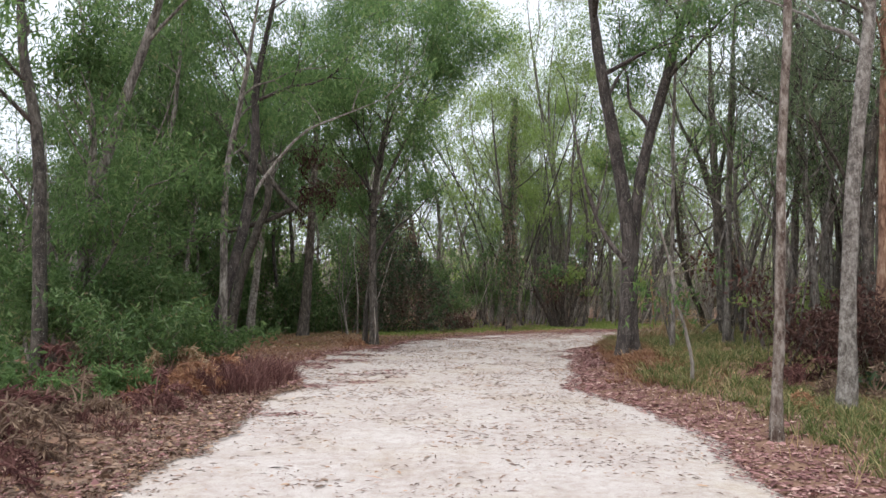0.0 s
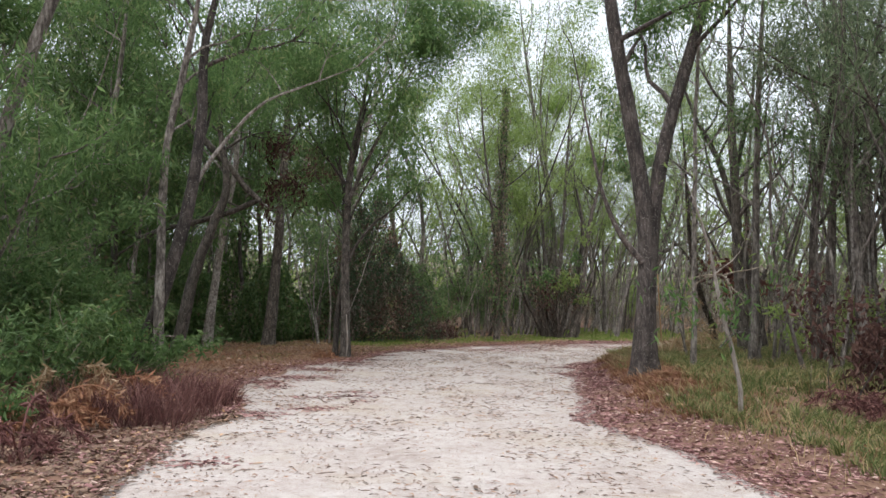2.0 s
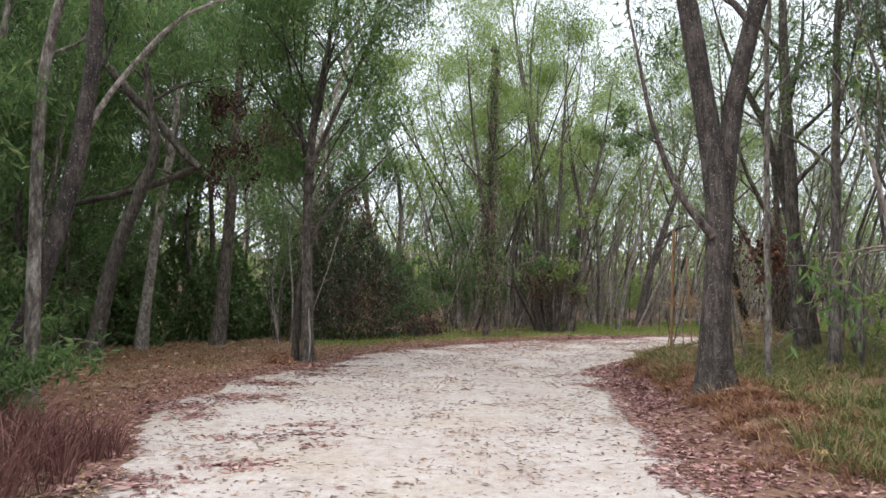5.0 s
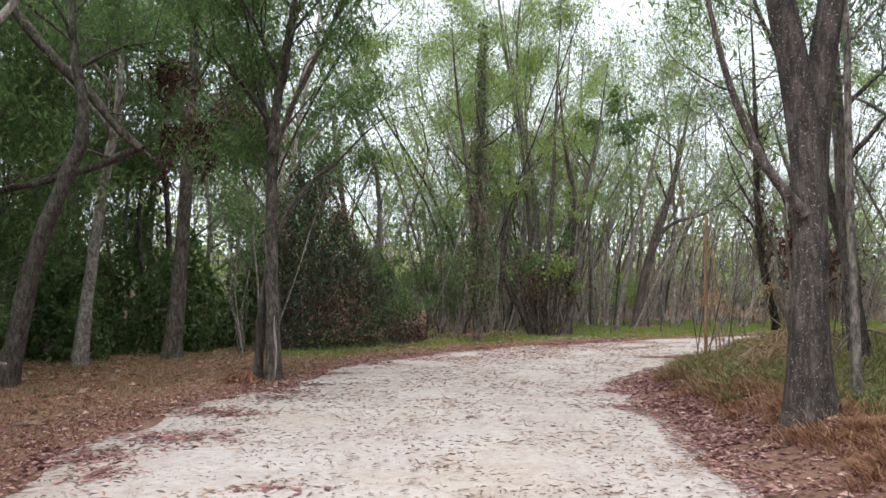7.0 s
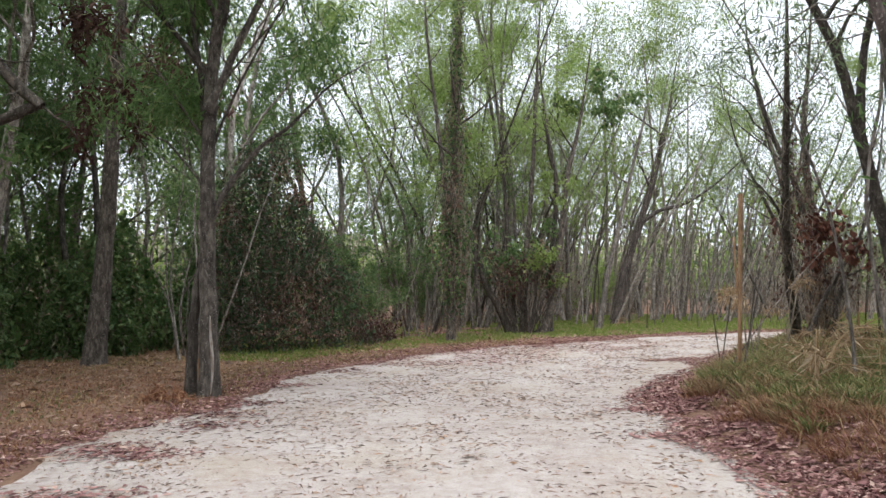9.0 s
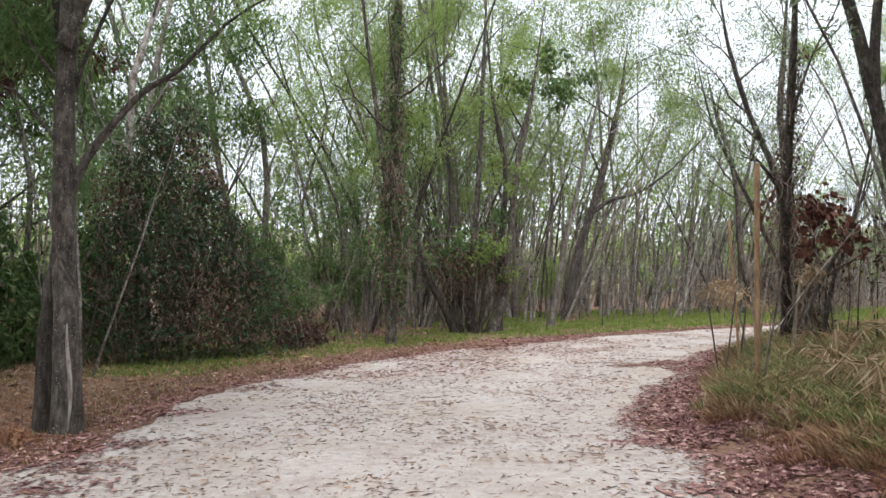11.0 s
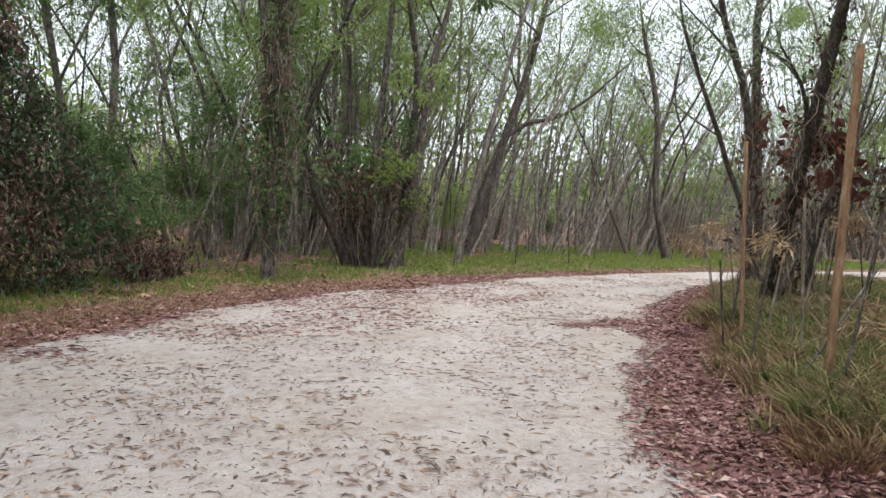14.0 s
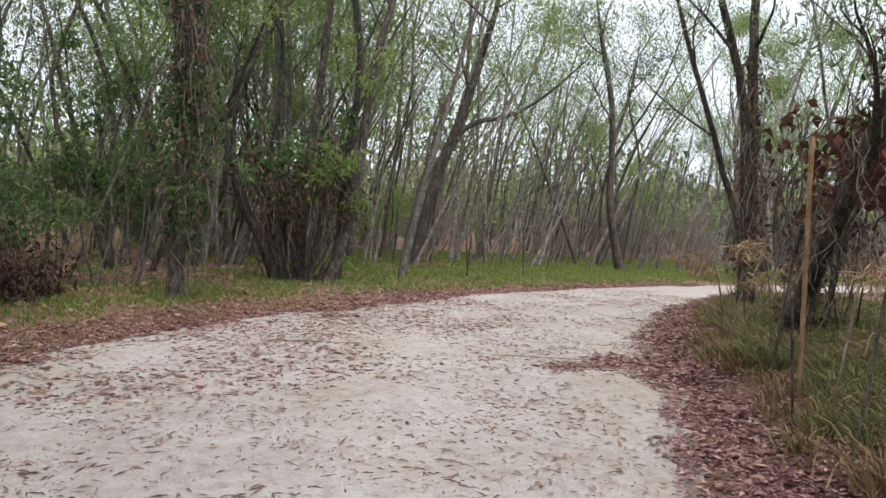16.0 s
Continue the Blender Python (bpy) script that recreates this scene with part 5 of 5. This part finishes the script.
plant("brush", spots_in(1, -4, 42, 40, 54, 40, 1.0, 26, TAKEN), 26, 0.8, 1.3)
plant("poles", np.array([(6.2, 17.4), (8.7, 16.6), (7.4, 15.6)]), 33, 0.85, 1.1)
plant("brush", spots_in(2, 11, 26, 12, 29, 12, 1.2, 27, TAKEN), 27, 0.6, 1.0)
plant("under", spots_in(2, 6, 26, 6, 28, 14, 1.0, 11, TAKEN), 11, 0.6, 1.0)
rear = np.random.default_rng(5)
plant("leafy", np.column_stack([rear.choice([-1, 1], 6) * rear.uniform(6, 16, 6), rear.uniform(-16, 0, 6)]), 12)


def far_woods():
    """Dense woodland that closes the view in the distance."""
    rng = np.random.default_rng(77)
    for mat, n, top, low, size, ratio in ((LEAF_LIGHT, 32000, 11.5, 3.0, 0.42, 0.34), (LEAF_GREY, 20000, 9.0, 2.0, 0.42, 0.34), (LEAF_TWIG, 12000, 5.5, 0.0, 0.9, 0.05)):
        a, d = rng.uniform(-0.95, 1.45, n), rng.uniform(58, 88, n)
        z = low + rng.uniform(0, 1, n) ** 1.7 * (top - low + 1.8 * np.sin(a * 23) + 1.6 * np.sin(a * 61) + 1.6 * np.sin(a * 131))
        z *= 1 - 0.5 * np.exp(-((a - 0.68) / 0.14) ** 2)
        at = np.column_stack([np.sin(a) * d, 4 + np.cos(a) * d, z])
        ob = link_mesh("far_woods", [leaves_at(rng, at, size, ratio, 0.3 if ratio > 0.1 else 1.6)], mat)
        tagged(ob, "distant grey-green woodland foliage closing the view", "woods", kind="stuff")
    g = []
    for _ in range(900):
        t, e = rng.uniform(-0.95, 1.45), rng.uniform(60, 88)
        x, y, h = math.sin(t) * e, 4 + math.cos(t) * e, rng.uniform(5, 10)
        l = rng.normal(size=2) * 0.8
        g.append(tube(spline([(x, y, -0.1), (x + l[0] * 0.4, y, h * 0.5), (x + l[0], y + l[1], h)], 5), np.linspace(rng.uniform(0.05, 0.12), 0.02, 5), 3))
    n, m = 420, 12
    a, k = np.meshgrid(np.linspace(-1.05, 1.5, n), np.linspace(0, 1, m), indexing="ij")
    tall = 6.6 + 0.9 * np.sin(a * 19) + 0.8 * np.sin(a * 47 + 1) + 0.6 * np.sin(a * 113)
    d = 92 + 6 * k * k + 1.2 * np.sin(a * 57 + k * 4) + rng.normal(size=a.shape) * 0.5
    v = np.stack([np.sin(a) * d, 4 + np.cos(a) * d, k * tall + rng.normal(size=a.shape) * 0.25 * (k > 0) - 0.3 * (k == 0)], -1).reshape(-1, 3)
    i, j = np.meshgrid(np.arange(n - 1), np.arange(m - 1), indexing="ij")
    f = np.stack([i * m + j, (i + 1) * m + j, (i + 1) * m + j + 1, i * m + j + 1], -1).reshape(-1, 4)
    # solid sheet behind the stems; its pale tone stands in for haze
    ob = link_mesh("backdrop", [(v, f)], FAR_WOOD)
    tagged(ob, "backdrop sheet of the farthest woodland, haze painted into its grey-green", "woods", kind="structure")
    ob = link_mesh("far_stems", g, BARK_GREY)
    tagged(ob, "distant grey stems of the woodland", "woods", kind="stuff")


far_woods()


# ---- grass, litter ----
def scatter(seed, x0, x1, y0, y1, count):
    rng = np.random.default_rng(seed)
    p = np.column_stack([rng.uniform(x0, x1, count), rng.uniform(y0, y1, count)])
    d, dl, dr = off_track(p[:, 0], p[:, 1])
    clump = np.array([noise.noise((x * 0.8, y * 0.8, seed * 1.7)) for x, y in p])
    return rng, p, d, dl < dr, clump


def along(seed, edge, count, y0, y1, near, far):
    """Places strewn along one edge of the sand, from near to far metres outside it."""
    rng = np.random.default_rng(seed)
    t = unit(np.gradient(edge, axis=0))
    side = np.stack([t[:, 1], -t[:, 0]], 1) * (1 if edge is RIGHT else -1)
    seg = np.hypot(*np.gradient(edge, axis=0).T) * ((edge[:, 1] > y0) & (edge[:, 1] < y1) & (edge[:, 0] < 24))
    i = rng.choice(len(edge), count, p=seg / seg.sum())
    c = np.array([noise.noise((x * 1.1, y * 1.1, seed * 1.3)) for x, y in edge[i]])
    off = near + (far * (1 + 0.6 * c) - near) * rng.uniform(0, 1, count) ** 1.3 + 0.25 * np.maximum(0, -c - 0.15) * near / abs(near)
    return rng, edge[i] + side[i] * off[:, None] + rng.normal(size=(count, 2)) * 0.05


def stuff(name, geoms, mat, label, category):
    tagged(link_mesh(name, geoms, mat), label, category, kind="stuff")


rng, p, d, left, c = scatter(301, 2.5, 12, 4, 30, 170000)
k = ~left & (d > 0.9 + 0.5 * c + 0.6 * ease(12, 14, p[:, 1]) * (1 - ease(17.5, 19, p[:, 1]))) & (d < 6.6 + 3 * c) & (p[:, 1] > 4.5 + 1.8 * c) & (rng.uniform(size=len(d)) < 0.7 + 1.6 * c + 0.3 * (p[:, 1] > 18) + 0.3 * (p[:, 1] < 13))
g = on_ground(p[k])
stuff("bank_grass", [blades_at(rng, g, 0.14, 0.013, 1.2, 20)], GRASS_GREEN, "long green grass on the inner bank of the bend", "grass")
rng, p, d, left, c = scatter(302, 2.5, 11, 4, 30, 9000)
k = ~left & (d > 0.5 + 0.4 * c) & (d < 4)
stuff("dry_bank_grass", [blades_at(rng, on_ground(p[k]), 0.18, 0.011, 0.9)], GRASS_STRAW, "long straw-coloured grass on the bank", "grass")
rng, p = along(308, RIGHT, 16000, 12, 18.8, 0.7, 2.1)
stuff("rust_grass", [blades_at(rng, on_ground(p), 0.075, 0.012, 1.9, 30)], GRASS_RUST, "dead rust-brown grass along the foot of the bank", "grass")
rng, p = along(306, RIGHT, 46000, 17.5, 30, 1.05, 3.7)
stuff("bend_grass", [blades_at(rng, on_ground(p), 0.13, 0.016, 1.35, 48)], GRASS_GREEN, "long tufted green grass on the inside of the bend", "grass")
rng, p = along(307, RIGHT, 19000, 17.5, 30, 0.85, 3.2)
stuff("bend_straw", [blades_at(rng, on_ground(p), 0.15, 0.015, 1.35, 26)], GRASS_STRAW, "dry straw-coloured grass on the inside of the bend", "grass")
rng, p, d, left, c = scatter(303, -4, 30, 25, 46, 260000)
bare = (1 - ease(3.0, 6.5, p[:, 0])) * ease(31.0, 32.2, p[:, 1])
k = left & (d > 0.55 + 0.9 * c + 0.6 * (1 - ease(4, 9, p[:, 0]))) & (p[:, 0] > -3) & (rng.uniform(size=len(d)) < 0.72 + 1.3 * c + 0.02 * p[:, 0] - 0.75 * bare)
stuff("verge_grass", [leaves_at(rng, on_ground(p[k]), 0.1, 0.1, -1.1)], GRASS_FRESH, "short green grass on the verge beyond the bend", "grass")
rng, p, d, left, c = scatter(304, -8, 5, 13, 31, 130000)
k = left & (d > 0.1)
rusty = rng.uniform(size=len(d)) < 0.75 - 0.6 * ease(21, 26, p[:, 1]) + 0.5 * c
stuff("shoulder_grass", [leaves_at(rng, on_ground(p[k & ~rusty]), 0.06, 0.08, -0.7)], GRASS_STRAW, "mown dry brown grass on the shoulder", "grass")
stuff("red_shoulder_grass", [leaves_at(rng, on_ground(p[k & rusty]), 0.06, 0.09, -0.6)], GRASS_RUST, "mown dead red-brown grass on the shoulder", "grass")
rng, p, d, left, c = scatter(309, -7, 4, 19, 30, 16000)
k = left & (d > 0.25) & (c > 0.02)
stuff("green_shoulder_grass", [leaves_at(rng, on_ground(p[k]), 0.07, 0.08, -1.0)], GRASS_GREEN, "patches of short green grass on the shoulder", "grass")
rng, p = along(310, LEFT, 2000, 2.5, 10.0, 0.9, 2.5)
stuff("dead_verge_grass", [blades_at(rng, on_ground(p), 0.12, 0.011, 1.1, 12)], GRASS_RED, "dead purple-brown grass along the outer edge", "grass")
rng, p, d, left, c = scatter(305, -5.0, -2.0, 10.6, 13.2, 6000)
k = left & (d > 0.05 + 0.3 * c) & (d < 1.7 + c)
stuff("red_grass", [blades_at(rng, on_ground(p[k]), 0.34, 0.01, 0.9, 22)], GRASS_RED, "dead red-brown grass clump at the track's edge", "grass")


def litter(name, rng, p, length, ratio, mat, label, lift=0.004, pile=0.02, oval=False):
    """Flat-lying curled leaves on the ground or the sand."""
    n = len(p)
    d = off_track(p[:, 0], p[:, 1])[0]
    z = np.where(d < 0, 0.004, height(p[:, 0], p[:, 1])) + lift + rng.uniform(0, pile, n) * (d > -0.1)
    a = rng.uniform(0, 2 * np.pi, n)
    ln = length * np.clip(np.exp(rng.normal(size=n) * 0.4), 0.4, 1.9) * 0.85
    w = ln * ratio * rng.uniform(0.6, 1.2, n)
    way, side = np.column_stack([np.cos(a), np.sin(a)]) * ln[:, None], np.column_stack([-np.sin(a), np.cos(a)]) * w[:, None]
    bend = side * rng.normal(size=(n, 1)) * 0.22
    tilt = rng.normal(size=n) * (0.2 + 0.5 * (d > 0)) * w + 0.004
    v = np.zeros((n, 4, 3))
    v[:, 0, :2], v[:, 2, :2] = p - way / 2, p + way / 2
    v[:, 1, :2], v[:, 3, :2] = p + side + bend, p - side + bend
    v[:, :, 2] = z[:, None]
    v[:, 1, 2] += np.maximum(tilt, 0) + rng.uniform(0, 0.006, n)
    v[:, 3, 2] += np.maximum(-tilt, 0) + rng.uniform(0, 0.006, n)
    v[:, 2, 2] += rng.uniform(0, 0.25, n) * w * (d > 0)
    if oval:
        w8 = np.empty((n, 6, 3))
        w8[:, 0], w8[:, 3] = v[:, 0], v[:, 2]
        for i, (side_i, end) in enumerate(((1, 0), (1, 2), (3, 2), (3, 0))):
            w8[:, (1, 2, 4, 5)[i]] = v[:, side_i] * 0.62 + v[:, end] * 0.38 + (v[:, side_i] - v[:, 4 - side_i]) * 0.09 + rng.normal(size=(n, 3)) * np.array([0.003, 0.003, 0.001])
        v = w8
    q = v.shape[1]
    stuff(name, [(v.reshape(-1, 3), np.arange(q * n).reshape(n, q))], mat, label, "fallen leaves")


rng, p = along(311, RIGHT, 54000, 2, 32, -0.14, 1.35)
litter("bank_litter", rng, p, 0.066, 0.16, LITTER_RED, "red-brown leaf litter drifted along the inner edge")
rng, p = along(318, RIGHT, 32000, 15, 27, 0.25, 1.6)
litter("bend_litter", rng, p, 0.068, 0.16, LITTER_RED, "red-brown leaf litter drifted along the foot of the bank")
rng, p = along(319, LEFT, 24000, 2, 12, -0.08, 1.9)
litter("outer_litter", rng, p, 0.06, 0.2, LITTER_GREY, "dull brown leaf litter along the outer edge")
rng, p = along(312, LEFT, 28000, 2, 33, -0.02, 1.1)
litter("shoulder_litter", rng, p, 0.058, 0.19, LITTER_RED, "red-brown leaf litter along the outer edge")
rng, p, d, left, c = scatter(313, -8, 2, 3, 30, 26000)
litter("verge_litter", rng, p[left & (d > 0.4)], 0.055, 0.19, LITTER_GREY, "dull brown fallen leaves on the mown shoulder")
rng, p, d, left, c = scatter(314, -3, 14, 3, 32, 95000)
fine = np.array([noise.noise((x * 2.4, y * 2.4, 7.7)) for x, y in p])
k = (d < 0) & (rng.uniform(size=len(d)) < 0.13 + 0.024 * np.minimum(p[:, 1], 19) - 0.035 * np.maximum(p[:, 1] - 22, 0) + 0.9 * c + 0.7 * fine)
litter("track_leaves", rng, p[k], 0.076, 0.075, LITTER_TRACK, "scattered narrow grey-brown leaves on the sand")
rng, p, d, left, c = scatter(322, -2, 8, 24, 38, 22000)
k = left & ((d < 1.2 + c) | ((p[:, 1] > 31.2) & (p[:, 0] < 5.5) & (c > -0.2)))
litter("verge_edge_litter", rng, p[k], 0.08, 0.19, LITTER_RED, "red-brown leaf litter strewn on the grass verge")
rng, p, d, left, c = scatter(315, -12, 18, 2, 44, 36000)
litter("wood_litter", rng, p[d > 1.0], 0.13, 0.2, LITTER_GREY, "brown leaf litter under the trees")
for k, (x, y, r, n) in enumerate([(-1.4, 12.2, 0.4, 150), (-2.3, 14.6, 0.5, 170), (-2.2, 11.7, 0.5, 260), (-0.85, 12.9, 0.2, 40), (-2.8, 15.1, 0.5, 260), (-2.1, 14.5, 0.4, 200), (6.2, 24.35, 0.4, 300), (6.7, 24.3, 0.45, 420), (6.9, 24.6, 0.35, 260), (0.9, 25.6, 0.5, 160), (2.6, 27.2, 0.5, 160), (-2.4, 16.2, 0.45, 200), (-2.2, 17.6, 0.4, 150), (-1.6, 19.4, 0.4, 150), (-1.0, 21.8, 0.4, 140), (-0.3, 23.6, 0.5, 160), (-1.6, 13.3, 0.3, 70), (-1.0, 14.0, 0.25, 50), (-2.1, 9.0, 0.4, 120), (4.6, 28.0, 0.5, 150), (3.0, 17.5, 0.35, 140), (3.3, 19.0, 0.3, 120), (2.4, 12.6, 0.3, 120), (-2.9, 15.4, 0.6, 260), (-1.85, 17.4, 0.5, 170), (-1.65, 18.8, 0.5, 150), (-1.2, 20.2, 0.4, 120), (-0.65, 12.15, 0.3, 110), (-1.05, 13.5, 0.4, 110), (-2.2, 16.0, 0.6, 200), (-2.5, 17.8, 0.5, 160)]):
    rng = np.random.default_rng(330 + k)
    p = np.array([x, y]) + rng.normal(size=(n, 2)) * np.array([r, r * 0.5]) * 0.6
    litter("litter_patch", rng, p, 0.09, 0.18, LITTER_RED, "small drift of red-brown leaves on the sand")
rng, p, d, left, c = scatter(320, -3, 14, 4, 32, 120000)
fine = np.array([noise.noise((x * 3.2, y * 3.2, 4.4)) for x, y in p])
k = (d < 0) & (rng.uniform(size=len(d)) < 0.02 + 0.014 * np.clip(p[:, 1], 0, 26) + 0.5 * c + 0.7 * fine)
litter("leaf_crumbs", rng, p[k], 0.036, 0.17, LITTER_TRACK, "crushed brown leaf crumbs trodden into the sand", 0.003)
rng, p, d, left, c = scatter(321, -3, 12, 10, 31, 760)
heaps = p[(d < -0.15) & (rng.uniform(size=len(d)) < 0.5 + c)]
n = rng.integers(10, 46, len(heaps))
size = np.repeat(rng.uniform(0.05, 0.17, len(heaps)), n)[:, None]
p = np.repeat(heaps, n, 0) + rng.normal(size=(n.sum(), 2)) * size * np.array([1.5, 0.8])
litter("debris", rng, p, 0.055, 0.14, LITTER_GREY, "small heaps of brown leaf and twig debris on the sand", 0.006, 0.03)
rng, p, d, left, c = scatter(316, -3, 14, 3, 32, 3000)
k = (d < -0.1) & (rng.uniform(size=len(d)) < 0.3 + 0.02 * p[:, 1])
litter("fallen_leaves", rng, p[k], 0.085, 0.17, LITTER_GREY, "larger curled brown leaves lying on the sand", 0.006, oval=True)
rng, p, d, left, c = scatter(317, -3, 14, 3, 32, 3600)
k = (d < -0.05) & (rng.uniform(size=len(d)) < 0.3 + 0.03 * p[:, 1])
litter("track_twigs", rng, p[k], 0.15, 0.025, LITTER_TRACK, "thin dark broken twigs lying on the sand", 0.005)
